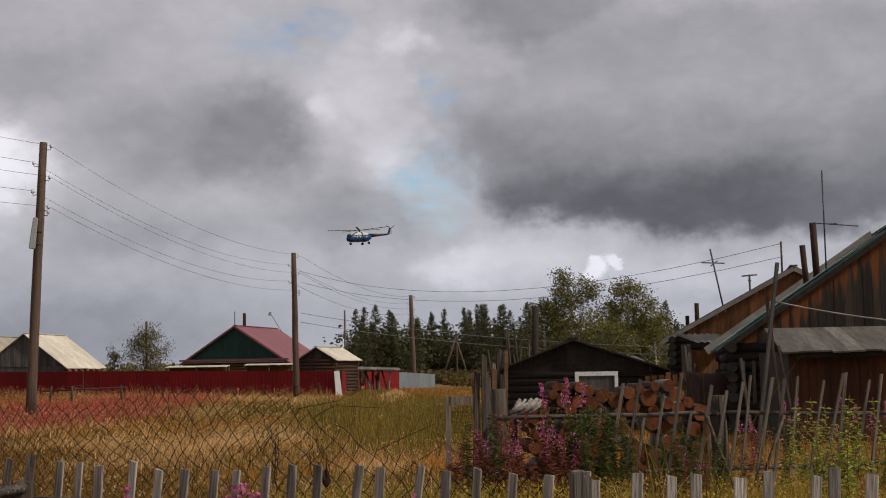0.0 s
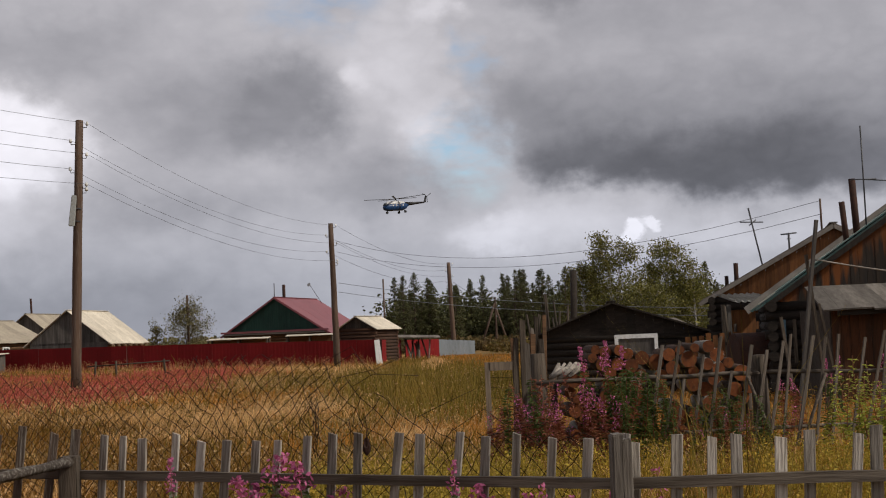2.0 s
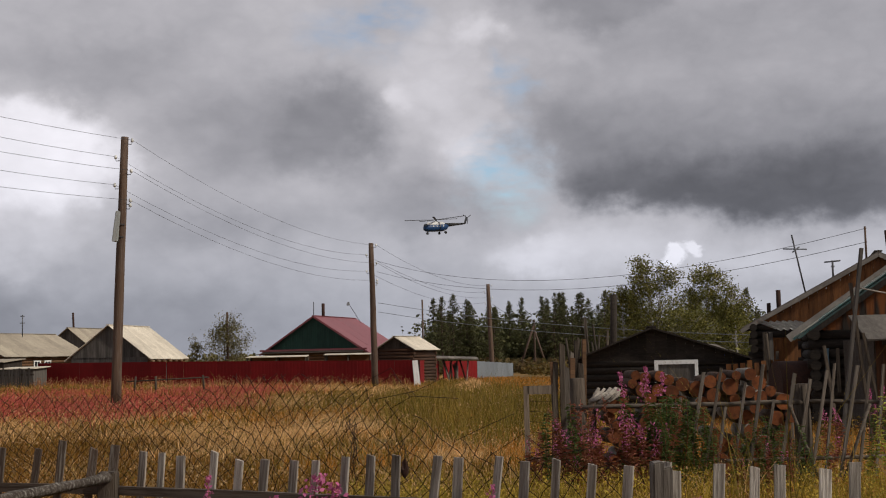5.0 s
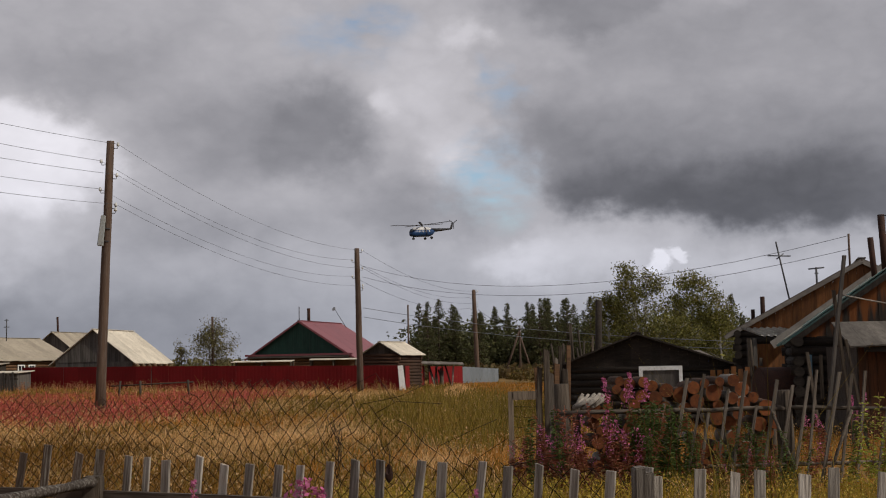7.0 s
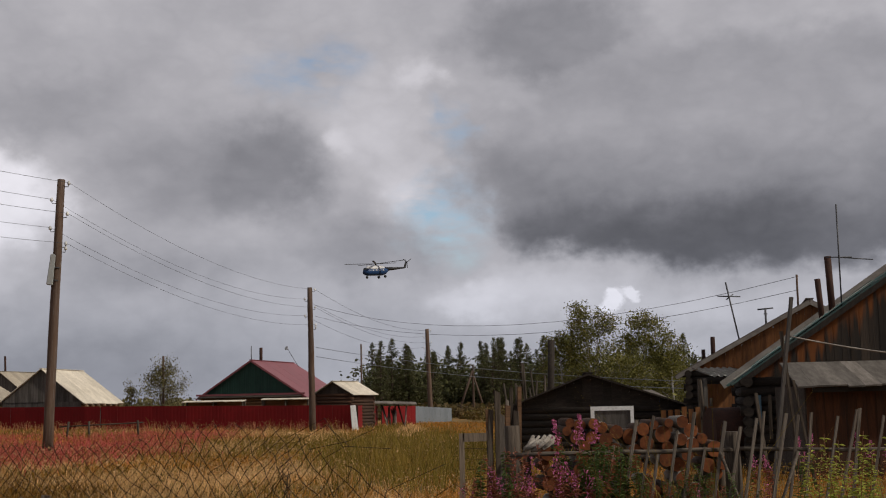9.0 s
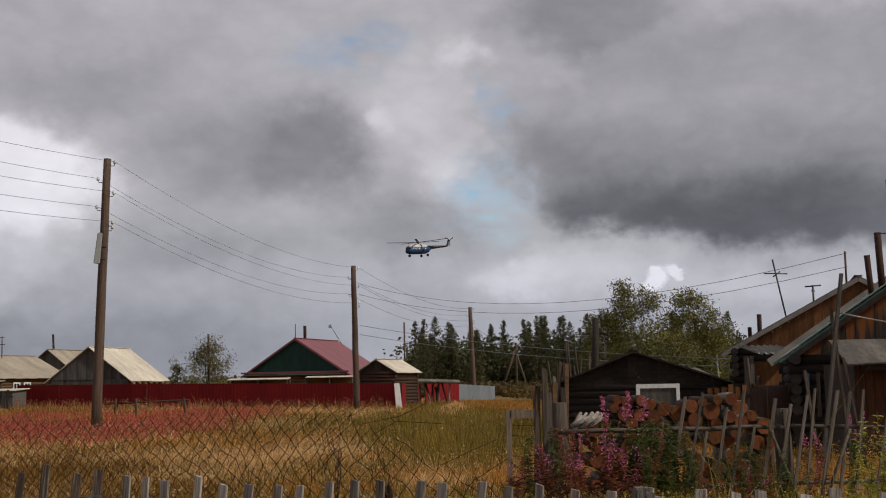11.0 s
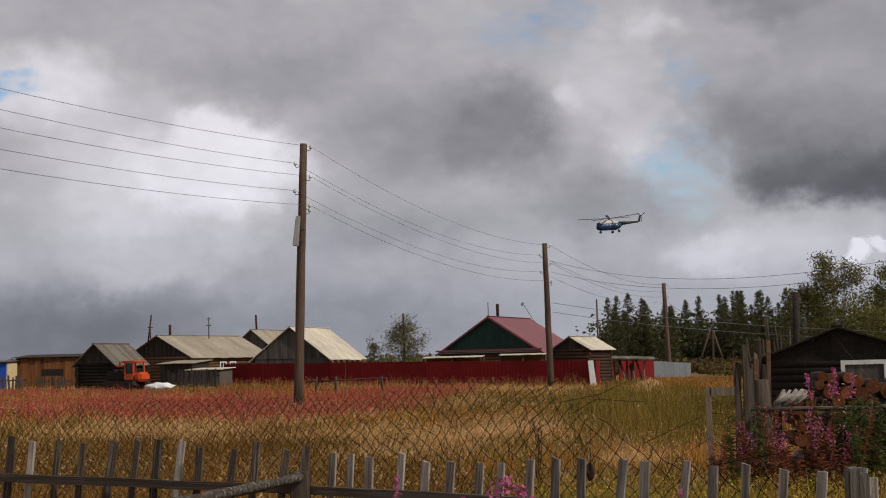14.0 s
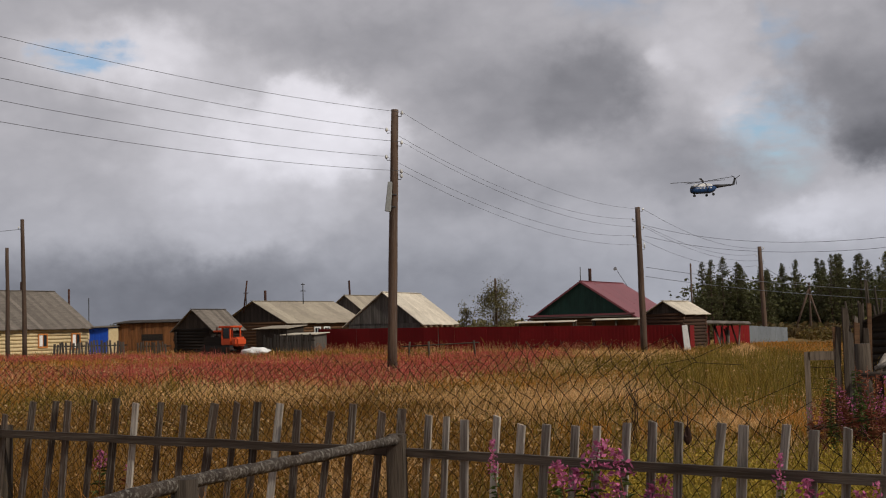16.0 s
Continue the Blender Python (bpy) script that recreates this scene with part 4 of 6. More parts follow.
# barrel-like boiler and small yard fence before the houses
boiler = thing("water_tank", "rusty half-round iron tank in the yard", "tank", pose(8.35, 27, 0))
bm = B()
rod(bm, [(-.5, 0, .75), (.5, 0, .75)], .55, 18)
part("drum", bm, M_RUST, boiler)
bm = B()
box(bm, -.4, .4, -.3, .3, 0, .3)
part("stand", bm, M_POST, boiler)
yard = thing("yard_fence", "low orange-brown board fence in the yard", "fence", pose(7.2, 28.5, 0))
for i in range(11):
    bm = B()
    box(bm, -.02, .09, 0, .02, 0, 1.28 + rng.uniform(-.04, .04))
    p = part("board", bm, M_ORANGE, yard)
    p.matrix_basis = pose(i * .16, 0, 0)
for z in (.4, 1.05):
    bm = B()
    beam(bm, (-.05, .05, z), (1.8, .05, z), .04, .07)
    part("rail", bm, M_DARKWOOD, yard)

# ---------------------------------------------------------------- woodpile and its paling fence
wood = thing("woodpile", "stacked sawn pine logs with orange cut ends", "woodpile", pose(0, 15, 0))
log_meshes = []
lrng = random.Random(77)
for i in range(8):
    bm = B()
    r = 0.1
    rod(bm, [(0, 0, 0), (0, .02, 0), (0, .28, 0), (0, .55, 0)], [r * .97, r, r * 1.02, r], 11, .05, lrng, 0, 1)
    log_meshes.append(part("log", bm, [M_BARK if i % 4 else M_PALEBARK, M_CUT], wood))
placed = []


def heap_top(x):
    return 1.02 + .26 * smoothstep(2.3, 2.7, x) + .04 * math.sin(5 * x) - .28 * smoothstep(4.0, 4.55, x)


tries = 0
while tries < 9000 and len(placed) < 260:
    tries += 1
    x = lrng.uniform(2.35, 4.55)
    r = lrng.uniform(.055, .09) + .03 * smoothstep(2.6, 3.4, x) * lrng.random()
    # drop the log down the pile until it rests on two others or on the ground
    z = r
    for (px, pz, pr) in placed:
        dx = abs(px - x)
        if dx < pr + r - .012:
            z = max(z, pz + math.sqrt((pr + r - .012) ** 2 - dx * dx))
    if z + r * .6 < heap_top(x):
        placed.append((x, z, r))
for x, z, r in placed:
    m = pose(x, lrng.uniform(-.06, .06), z + .02, lrng.uniform(-2, 2), lrng.uniform(0, 360), lrng.uniform(-2, 2)) @ Matrix.Diagonal((r / .1, 1, r / .1, 1))
    again(lrng.choice(log_meshes), "log", m, wood)
for o in log_meshes:
    o.matrix_basis = pose(lrng.uniform(2.6, 4.0), .1, .13, 0, lrng.uniform(0, 360), 0)
for i in range(15):
    bm = B()
    a = Vector((2.08 + .017 * i + lrng.uniform(-.02, .02), -.22 + lrng.uniform(-.05, .05), .98 + lrng.uniform(0, .05)))
    rod(bm, [a, a + Vector((lrng.uniform(.1, .2), lrng.uniform(.0, .2), lrng.uniform(.06, .19)))], lrng.uniform(.014, .028), 8, .1, lrng, 0, 0)
    part("split_log", bm, M_PALEBARK, wood, "pale birch-bark log")
for xx in (2.2, 4.6):
    bm = B()
    rod(bm, [(xx, .3, 0), (xx, .3, 1.0)], .05, 7)
    part("stake", bm, M_POST, wood)


def board(w, h, t, rng, tip=0.0):
    """A worn upright board with a slightly uneven, weathered top."""
    bm = B()
    d = rng.uniform(-.004, .004)
    e = rng.uniform(-.006, .006)
    hexa(bm, [(-w / 2, -t / 2, 0), (w / 2, -t / 2, 0), (w / 2, t / 2, 0), (-w / 2, t / 2, 0), (-w / 2 + e, -t / 2, h + d), (w / 2 + e, -t / 2, h - d), (w / 2 + e, t / 2, h - d), (-w / 2 + e, t / 2, h + d)])
    if tip:
        v = [q for q in bm.verts if q.co.z > h * .7]
        for q in v:
            if q.co.x > 0:
                q.co.z -= tip
    bmesh.ops.bevel(bm, geom=[g for g in bm.edges if abs(g.verts[0].co.z - g.verts[1].co.z) > h * .5], offset=0.004, segments=1, affect="EDGES")
    return bm


pf = thing("paling_fence", "rickety grey paling fence before the woodpile", "fence", pose(0, 14, 0))
prng = random.Random(55)
meshes = [part("paling", board(.035, 1.0, .02, prng), M_PALING, pf) for _ in range(5)]
first5 = list(meshes)
x = 2.95
spots = []
while x < 8.2:
    spots.append(x)
    x += prng.uniform(.15, .23) if x > 4.4 else prng.uniform(.13, .21)
for i, x in enumerate(spots):
    h = prng.uniform(1.2, 1.3) if x > 4.4 else prng.uniform(1.05, 1.28) if i % 3 else prng.uniform(.7, .85)
    m = pose(x - .1, -.03 + prng.uniform(-.01, .01), .15 if h > .9 else .25, prng.uniform(-2, 2), prng.uniform(7, 13), prng.uniform(-8, 8)) @ Matrix.Diagonal((prng.uniform(.8, 1.2), 1, h, 1))
    if i < 5:
        first5[i].matrix_basis = m
    else:
        again(meshes[i % 5], "paling", m, pf)
for p, q, r in (((1.8, .03, .97), (4.4, .03, .985), .026), ((4.25, .04, .99), (8.2, .03, .89), .024), ((2.6, .03, .36), (8.2, .03, .38), .022)):
    bm = B()
    rod(bm, [Vector(p).lerp(Vector(q), i / 6) + Vector((0, 0, prng.uniform(-.012, .012))) for i in range(7)], r, 7, .1, prng)
    part("rail", bm, M_RAIL, pf)
for x, h, w in ((1.87, 1.3, .17), (4.38, 1.18, .18), (8.0, 1.2, .15)):
    bm = B()
    rod(bm, [(x, .1, -.1), (x + .01, .1, h * .5), (x, .1, h)], [w * .55, w * .52, w * .5], 10, .06, prng)
    part("post", bm, M_POST, pf)
for x, l in ((4.75, .35), (4.5, -.3), (2.3, .5)):
    bm = B()
    rod(bm, [(x, -.08, .1), (x + l, -.05, .95)], .018, 6)
    part("brace_stick", bm, M_RAIL, pf)

slab = thing("slab_screen", "screen of tall rough slab boards beside the gate", "fence", pose(1.55, 15.1, 0))
for i in range(10):
    p = part("slab_board", board(prng.uniform(.035, .075), prng.uniform(1.42, 1.76), .03, prng, prng.uniform(0, .05)), (M_POST, M_PALING, M_BROWNLOG)[i % 3], slab)
    p.matrix_basis = pose(.14 + i * .045, prng.uniform(-.08, .08), 0, prng.uniform(-2, 2), prng.uniform(-3, 3), prng.uniform(-15, 15))
M_GATE = mat("bleached_gate_wood", (0.24, 0.19, 0.14), (0.15, 0.115, 0.085), 1.6, (7, 7, 0.5), c=(0.06, 0.045, 0.033), fine=4, vary=0.2, bump=0.6)
gate = thing("garden_gate", "bleached board gate frame with rusty wire infill", "gate", pose(1.36, 15.1, 0))
for b_, nm in (((0, .06, 0, .04, .1, 1.2), "stile"), ((.34, .39, 0, .04, .1, 1.22), "stile"), ((.045, .34, 0, .03, 1.1, 1.2), "top_rail"), ((.045, .34, 0, .03, .3, .36), "bottom_rail")):
    bm = B()
    box(bm, *b_)
    part(nm, bm, M_GATE, gate)
for i in range(6):
    bm = B()
    rod(bm, [(.045, .02, .42 + i * .12), (.34, .02, .36 + i * .13)], .0025, 4)
    part("infill_wire", bm, M_WIRE, gate)

# ---------------------------------------------------------------- the near picket fence
FENCE = [(-7.6, 9.15, .93), (-5.0, 8.6, .9), (-1.85, 8.0, .80), (1.25, 6.4, .78), (3.6, 6.1, .78)]


def run(i, j, name, label, spacing, top, seed, lean, dark):
    """One stretch of picket fence between two knots of the fence line."""
    rg = random.Random(seed)
    a, b = Vector(FENCE[i]), Vector(FENCE[j])
    d = Vector((b.x - a.x, b.y - a.y, 0))
    L = d.length
    th = thing(name, label, "fence", pose(a.x, a.y, 0, 0, 0, math.degrees(math.atan2(d.y, d.x))), "picket fences")
    base = [part("picket", board(.055, 1.0, .018, rg, rg.uniform(0, .006)), M_BROWNPICKET if q < dark else M_PICKET, th) for q in range(6)]
    n = int(L / spacing)
    for k in range(n):
        x = (k + .5) * L / n + rg.uniform(-.02, .02)
        h = top + rg.uniform(-.025, .025) + (a.z - .8) * (1 - x / L) * .8
        m = pose(x, .035, 0, rg.uniform(-1.5, 1.5), lean + rg.uniform(-2.2, 2.4), rg.uniform(-5, 5)) @ Matrix.Diagonal((rg.uniform(.82, 1.15), 1, h, 1))
        if k < 6:
            base[k].matrix_basis = m
        else:
            again(base[k % 6], "picket", m, th)
    for z0, z1, w in ((a.z, b.z, .055), (.25, .22, .05)):
        bm = B()
        beam(bm, (-.02, 0, z0), (L + .02, 0, z1), .035, w)
        bmesh.ops.subdivide_edges(bm, edges=bm.edges[:], cuts=6, use_grid_fill=True)
        for v in bm.verts:
            v.co += Vector((0, 0, .006)) * noise.noise(v.co * 3)
        part("rail", bm, M_DARKRAIL if dark else M_RAIL, th)
    return th


run(0, 1, "picket_fence", "weathered grey picket fence with one square rail", .19, 1.06, 61, 8, 5)
run(1, 2, "picket_fence", "weathered grey picket fence with one square rail", .185, 1.08, 62, 7.5, 5)
run(2, 3, "picket_fence", "pale weathered picket fence before the meadow", .178, 1.03, 63, 5.5, 0)
run(3, 4, "picket_fence", "pale weathered picket fence before the meadow", .168, 1.02, 64, 3.5, 0)

for x, y, h, r, lab in ((-1.86, 7.93, .92, .065, "stout grey corner post of the picket fence"), (1.25, 6.36, 1.035, .056, "stout grey post of the picket fence"), (-5.05, 8.7, .95, .06, "grey post of the picket fence")):
    bm = B()
    rg = random.Random(int(h * 100))
    for k in range(2 if x > 0 else 1):    # the middle post is a pair of hewn halves side by side
        w = r * (1.0 if x > 0 else 1.7)
        q = x + (k - .5) * w * 1.04 if x > 0 else x
        d = [rg.uniform(-.012, .012) for _ in range(4)]
        hexa(bm, [(q - w / 2, y - r, -.05), (q + w / 2, y - r, -.05), (q + w / 2, y + r, -.05), (q - w / 2, y + r, -.05),
                  (q - w / 2 + d[0], y - r, h + d[1] - .02 * k), (q + w / 2 + d[0], y - r, h + d[2] - .02 * k), (q + w / 2 + d[0], y + r, h + d[3] - .02 * k), (q - w / 2 + d[0], y + r, h - .02 * k)])
    bmesh.ops.bevel(bm, geom=bm.edges[:], offset=.007, segments=2, affect="EDGES")
    tagged(part("fence_post", bm, M_GREYPOST if x > 0 else M_POST), lab, "fence post", "fence posts")
lr = thing("log_railing", "lichen-covered log rail sloping from the corner post", "railing", pose(0, 0, 0))
rg = random.Random(9)
pts = [(-1.84, 7.98, .885), (-1.93, 7.3, .90), (-2.04, 6.6, .915), (-2.1, 6.0, .93), (-2.17, 5.3, .955), (-2.2, 4.7, .965), (-2.28, 3.9, .98)]
fine = []
for p, q in zip(pts, pts[1:]):
    fine += [Vector(p).lerp(Vector(q), k / 4) for k in range(4)]
bm = B()
rod(bm, fine, [.031 + .008 * noise.noise((i * .5, 0, 0)) for i in range(len(fine))], 12, .14, rg)
part("rail", bm, M_LICHEN, lr)
bm = B()
rod(bm, [(-2.16, 5.12, -.05), (-2.16, 5.12, .5), (-2.15, 5.12, .985)], [.062, .06, .058], 12, .05, rg)
part("post", bm, M_POST, lr)


# ---------------------------------------------------------------- chain-link netting
def netting():
    line = [Vector((x, y, 0)) for x, y in ((-7.6, 9.35), (-5.0, 8.8), (-1.8, 8.2), (-.2, 7.35), (.5, 6.98), (1.2, 6.62))]
    seg = [(q - p).length for p, q in zip(line, line[1:])]
    total = sum(seg)

    def at(s, z):
        s = min(max(s, 0), total - 1e-3)
        t = s
        for p, q, l in zip(line, line[1:], seg):
            if t <= l:
                break
            t -= l
        b = p.lerp(q, t / l)
        w = noise.noise((s * .9, z * 1.1, 0)) * .06
        d = (q - p).normalized()
        nrm = Vector((-d.y, d.x, 0))
        sl = .13 * noise.noise((s * 1.4, z * 2, 5)) + .045 * noise.noise((s * 8, z * 8, 2))
        return b + nrm * (w + .02) + d * sl + Vector((0, 0, z + .055 * noise.noise((s * 1.3, z * 1.5, 9)) + .03 * noise.noise((s * 8, z * 8, 7))))

    def top(s):
        e = total - s
        h = 1.42 + .05 * math.sin(s * 1.1) + .04 * math.sin(s * 2.7 + 1)
        return h - .42 * (1 - smoothstep(.3, 2.0, e))

    bm = B()
    for sgn in (1, -1):
        s0 = -1.6
        while s0 < total + 1.6:
            wide = smoothstep(total * .5, total * .95, s0)    # close mesh along the first run, pulled wide towards the torn end
            s0 += .058 + .062 * wide
            wire = .0019 + .0006 * wide
            chain = []
            for i in range(46):
                z = .05 + i * .034
                s = s0 + sgn * z * .92
                if s < 0 or s > total or z > top(s):
                    if len(chain) > 1:
                        rod(bm, chain, wire, 3)
                    chain = []
                    continue
                chain.append(at(s, z))
            if len(chain) > 1:
                rod(bm, chain, wire, 3)
    th = thing("chain_link_fence", "sagging rusty chain-link netting behind the pickets", "netting")
    tagged(part("wire_mesh", bm, M_WIRE, th), kind="stuff")
    rg = random.Random(3)
    for s, n, spread in ((total - 1.75, 9, .06), (total - 1.45, 5, .03)):
        bm = B()
        for i in range(n):
            p0 = at(s + rg.uniform(-spread, spread), rg.uniform(.85, 1.0))
            chain = [p0 + Vector((rg.uniform(-.04, .04), rg.uniform(-.03, .03), j * .07 * (1 if n > 5 else .7))) for j in range(6)]
            rod(bm, chain, .0022, 3)
        tagged(part("wire_tangle", bm, M_WIRE, th, "tangled loose wire ends"), kind="stuff")
    for i in range(9):
        s = total - rg.uniform(.2, 1.9)
        z = top(s)
        bm = B()
        rod(bm, [at(s, z - .05), at(s + rg.uniform(.1, .3), z + rg.uniform(0, .08)), at(s + rg.uniform(.3, .5), z + rg.uniform(-.1, .1))], .002, 3)
        part("loose_wire", bm, M_WIRE, th)


netting()


rag = thing("dry_leaf_clump", "rust-brown dried leaf clump caught on the netting", "dead leaves", pose(-.03, 7.2, .9))
bm = B()
bmesh.ops.create_icosphere(bm, subdivisions=2, radius=1)
for v in bm.verts:
    v.co = Vector((v.co.x * .022, v.co.y * .018, v.co.z * .045 + .05)) * (1 + .5 * noise.noise(v.co * 3))
part("leaves", bm, M_RUST, rag)
bm = B()
rod(bm, [(0, 0, .08), (.004, 0, .16)], .003, 4)
part("stalk", bm, M_WIRE, rag)


# ---------------------------------------------------------------- vehicles
tractor = thing("tractor", "old orange crawler tractor parked beside the dark shed", "tractor", pose(-25.7, 70, 0.22, 0, 0, -20) @ Matrix.Scale(.84, 4))
bm = B()
box(bm, -.45, .4, -.6, .6, .75, 1.2)
bmesh.ops.bevel(bm, geom=bm.edges[:], offset=.05, segments=2, affect="EDGES")
part("cab_base", bm, M_TRACTOR, tractor)
for x, y in ((-.4, -.55), (.35, -.55), (-.4, .55), (.35, .55)):
    bm = B()
    beam(bm, (x, y, 1.2), (x * .92, y * .95, 1.95), .09, .09, (1, 0, 0))
    part("cab_pillar", bm, M_TRACTOR, tractor)
bm = B()
box(bm, -.68, .5, -.66, .66, 1.93, 2.08)
bmesh.ops.bevel(bm, geom=bm.edges[:], offset=.06, segments=2, affect="EDGES")
part("cab_roof", bm, M_TRACTOR, tractor)
bm = B()
box(bm, -.32, .28, -.52, -.5, 1.2, 1.92)
part("cab_window", bm, M_GLASS, tractor)
bm = B()
box(bm, .4, .98, -.62, .5, .66, 1.3)
bmesh.ops.bevel(bm, geom=bm.edges[:], offset=.14, segments=3, affect="EDGES")
part("fuel_tank", bm, M_TRACTOR, tractor, "rounded orange tank behind the cab")
bm = B()
box(bm, -1.15, -.45, -.6, .6, 1.66, 1.78)
bmesh.ops.bevel(bm, geom=bm.edges[:], offset=.03, segments=2, affect="EDGES")
part("cross_beam", bm, M_TRACTOR, tractor)
bm = B()
box(bm, -2.2, -.45, -.45, .45, .7, 1.35)
bmesh.ops.bevel(bm, geom=bm.edges[:], offset=.08, segments=2, affect="EDGES")
part("engine_hood", bm, M_DARKWOOD, tractor, "dark uncovered engine")
bm = B()
rod(bm, [(-1.3, 0, 1.3), (-1.3, 0, 2.0)], .06, 8)
part("exhaust", bm, M_RUST, tractor)
for y in (-.75, .75):
    bm = B()
    box(bm, -2.1, .9, y - .2, y + .2, .1, .72)
    bmesh.ops.bevel(bm, geom=[e for e in bm.edges if abs(e.verts[0].co.y - e.verts[1].co.y) > .1], offset=.28, segments=5, affect="EDGES")
    tr = part("crawler_track", bm, M_BLACK, tractor)
    for x in (-1.7, -1.0, -.3, .45):
        bm = B()
        rod(bm, [(x, y - .23, .4), (x, y + .23, .4)], .22, 14)
        part("road_wheel", bm, M_RUST, tr)

# helicopter hovering over the village: nose to the left
M_HELI_W = mat("white_aircraft_paint", (0.6, 0.6, 0.6), (0.5, 0.5, 0.5), 0.5, rough=0.4, vary=0, bump=0.02)
M_HELI_B = mat("blue_aircraft_paint", (0.012, 0.045, 0.13), (0.01, 0.035, 0.1), 0.5, rough=0.4, c=(0.02, 0.06, 0.15), vary=0, bump=0.02)
M_HELI_D = mat("dark_aircraft_metal", (0.03, 0.03, 0.035), (0.02, 0.02, 0.022), 1, rough=0.5, vary=0, bump=0.02)
HX, HY, HZ = 9.8, 400.0, 42.3
heli = thing("helicopter", "white and blue transport helicopter flying over the village", "helicopter", pose(HX, HY, HZ, 0, -4, 36))
bm = B()
rod(bm, [(-5.7, 0, -.4), (-5.4, 0, -.35), (-4.6, 0, -.2), (-3.6, 0, -.1), (1.6, 0, -.1), (3.0, 0, .1), (4.0, 0, .4)], [.25, .75, 1.15, 1.3, 1.3, 1.0, .5], 18)
part("fuselage", bm, M_HELI_B, heli)
bm = B()
rod(bm, [(-4.9, 0, .45), (-4.0, 0, .75), (-1, 0, .9), (1.6, 0, .85), (3.2, 0, .7)], [.4, .95, 1.05, .9, .4], 14)
part("engine_cowling", bm, M_HELI_W, heli, "white engine cowling")
bm = B()
rod(bm, [(-5.35, 0, .2), (-4.95, 0, .45), (-4.4, 0, .6)], [.5, .8, .7], 12)
part("cockpit_glazing", bm, M_GLASS, heli)
for k in range(4):
    bm = B()
    rod(bm, [(-2.6 + k * 1.3, -1.22, .3), (-2.6 + k * 1.3, -1.27, .3)], .24, 12)
    part("porthole", bm, M_HELI_W, heli)
bm = B()
rod(bm, [(2.6, 0, .6), (7.5, 0, .8), (11.0, 0, .95)], [.7, .42, .25], 12)
boom = part("tail_boom", bm, M_HELI_D, heli)
bm = B()
hexa(bm, [(10.6, -.08, .8), (11.6, -.08, .9), (11.6, .08, .9), (10.6, .08, .8), (11.6, -.06, 3.0), (12.2, -.06, 3.0), (12.2, .06, 3.0), (11.6, .06, 3.0)])
part("tail_fin", bm, M_HELI_D, boom)
bm = B()
box(bm, 9.0, 9.7, -1.3, 1.3, .85, .93)
part("stabiliser", bm, M_HELI_D, boom)
bm = B()
for a in (30, 150, 270):
    beam(bm, (12.1, -.25, 2.8), (12.1 + 1.9 * math.cos(radians(a)), -.25, 2.8 + 1.9 * math.sin(radians(a))), .22, .05, (0, 1, 0))
part("tail_rotor", bm, M_HELI_D, boom)
bm = B()
rod(bm, [(-.6, 0, 1.5), (-.6, 0, 2.5)], [.35, .22], 10)
hub = part("rotor_hub", bm, M_HELI_D, heli)
for k in range(5):
    a = radians(72 * k + 12)
    bm = B()
    beam(bm, (-.6 + .3 * math.cos(a), .3 * math.sin(a), 2.4), (-.6 + 10.2 * math.cos(a), 10.2 * math.sin(a), 2.75), .7, .12)
    part("rotor_blade", bm, M_HELI_D, hub)
for x, y in ((-4.4, 0), (1.6, -1.7), (1.6, 1.7)):
    bm = B()
    rod(bm, [(x, y * .6, -.9), (x, y, -1.75)], .09, 7)
    leg = part("landing_strut", bm, M_HELI_D, heli)
    bm = B()
    rod(bm, [(x, y - .18, -1.85), (x, y + .18, -1.85)], .42, 14)
    part("wheel", bm, M_BLACK, leg)

# ---------------------------------------------------------------- yard clutter before the village houses
crng = random.Random(91)


def grey_fence(x0, y0, x1, y1, h, mt, label, gap=.2, w=.13):
    th = thing("board_fence", label, "fence", pose(x0, y0, ground_z(x0, y0), 0, 0, math.degrees(math.atan2(y1 - y0, x1 - x0))), "board fences")
    L = math.hypot(x1 - x0, y1 - y0)
    base = [part("board", board(w, 1.0, .03, crng), mt, th) for _ in range(3)]
    for i in range(int(L / gap)):
        m = pose(i * gap, 0, 0, 0, crng.uniform(-5, 5), 0) @ Matrix.Diagonal((crng.uniform(.7, 1.2), 1, h * crng.uniform(.85, 1.1), 1))
        if i < 3:
            base[i].matrix_basis = m
        else:
            again(base[i % 3], "board", m, th)
    bm = B()
    beam(bm, (0, .05, h * .7), (L, .05, h * .7), .05, .08)
    part("rail", bm, M_POST, th)


grey_fence(-26.8, 79, -22.9, 77.5, 1.15, M_GREYPLANK, "rough grey board fence round a yard")
grey_fence(-39.0, 74, -34.5, 75, .95, M_GREYPLANK, "low grey paling before the log house")
grey_fence(-34.2, 76, -31.6, 75, .85, M_PALING, "low grey paling before the brown shed", .24)
low = lean_shed("shed", "low grey board shed with a pale slab roof", (-25.0, 81, .2), -8, 2.2, 2, 1.05, 1.15, M_GREYPLANK, M_SLATE, 51)
low2 = lean_shed("shed", "dark open woodshed with a tin roof", (-27.9, 84, .2), -18, 2.6, 2, 1.5, 1.7, M_DARKPLANK, M_TAN, 52)
bench = thing("rail_barrier", "broken grey rail on short posts in the fireweed", "railing", pose(-12.6, 58, .2))
for x, l in ((0, .1), (1.0, 0), (3.2, -.05)):
    bm = B()
    rod(bm, [(x, 0, -.2), (x + l, 0, .72)], .05, 7)
    part("post", bm, M_POST, bench)
bm = B()
rod(bm, [(-.3, 0, .5), (3.4, 0, .62)], .03, 6)
part("rail", bm, M_POST, bench)
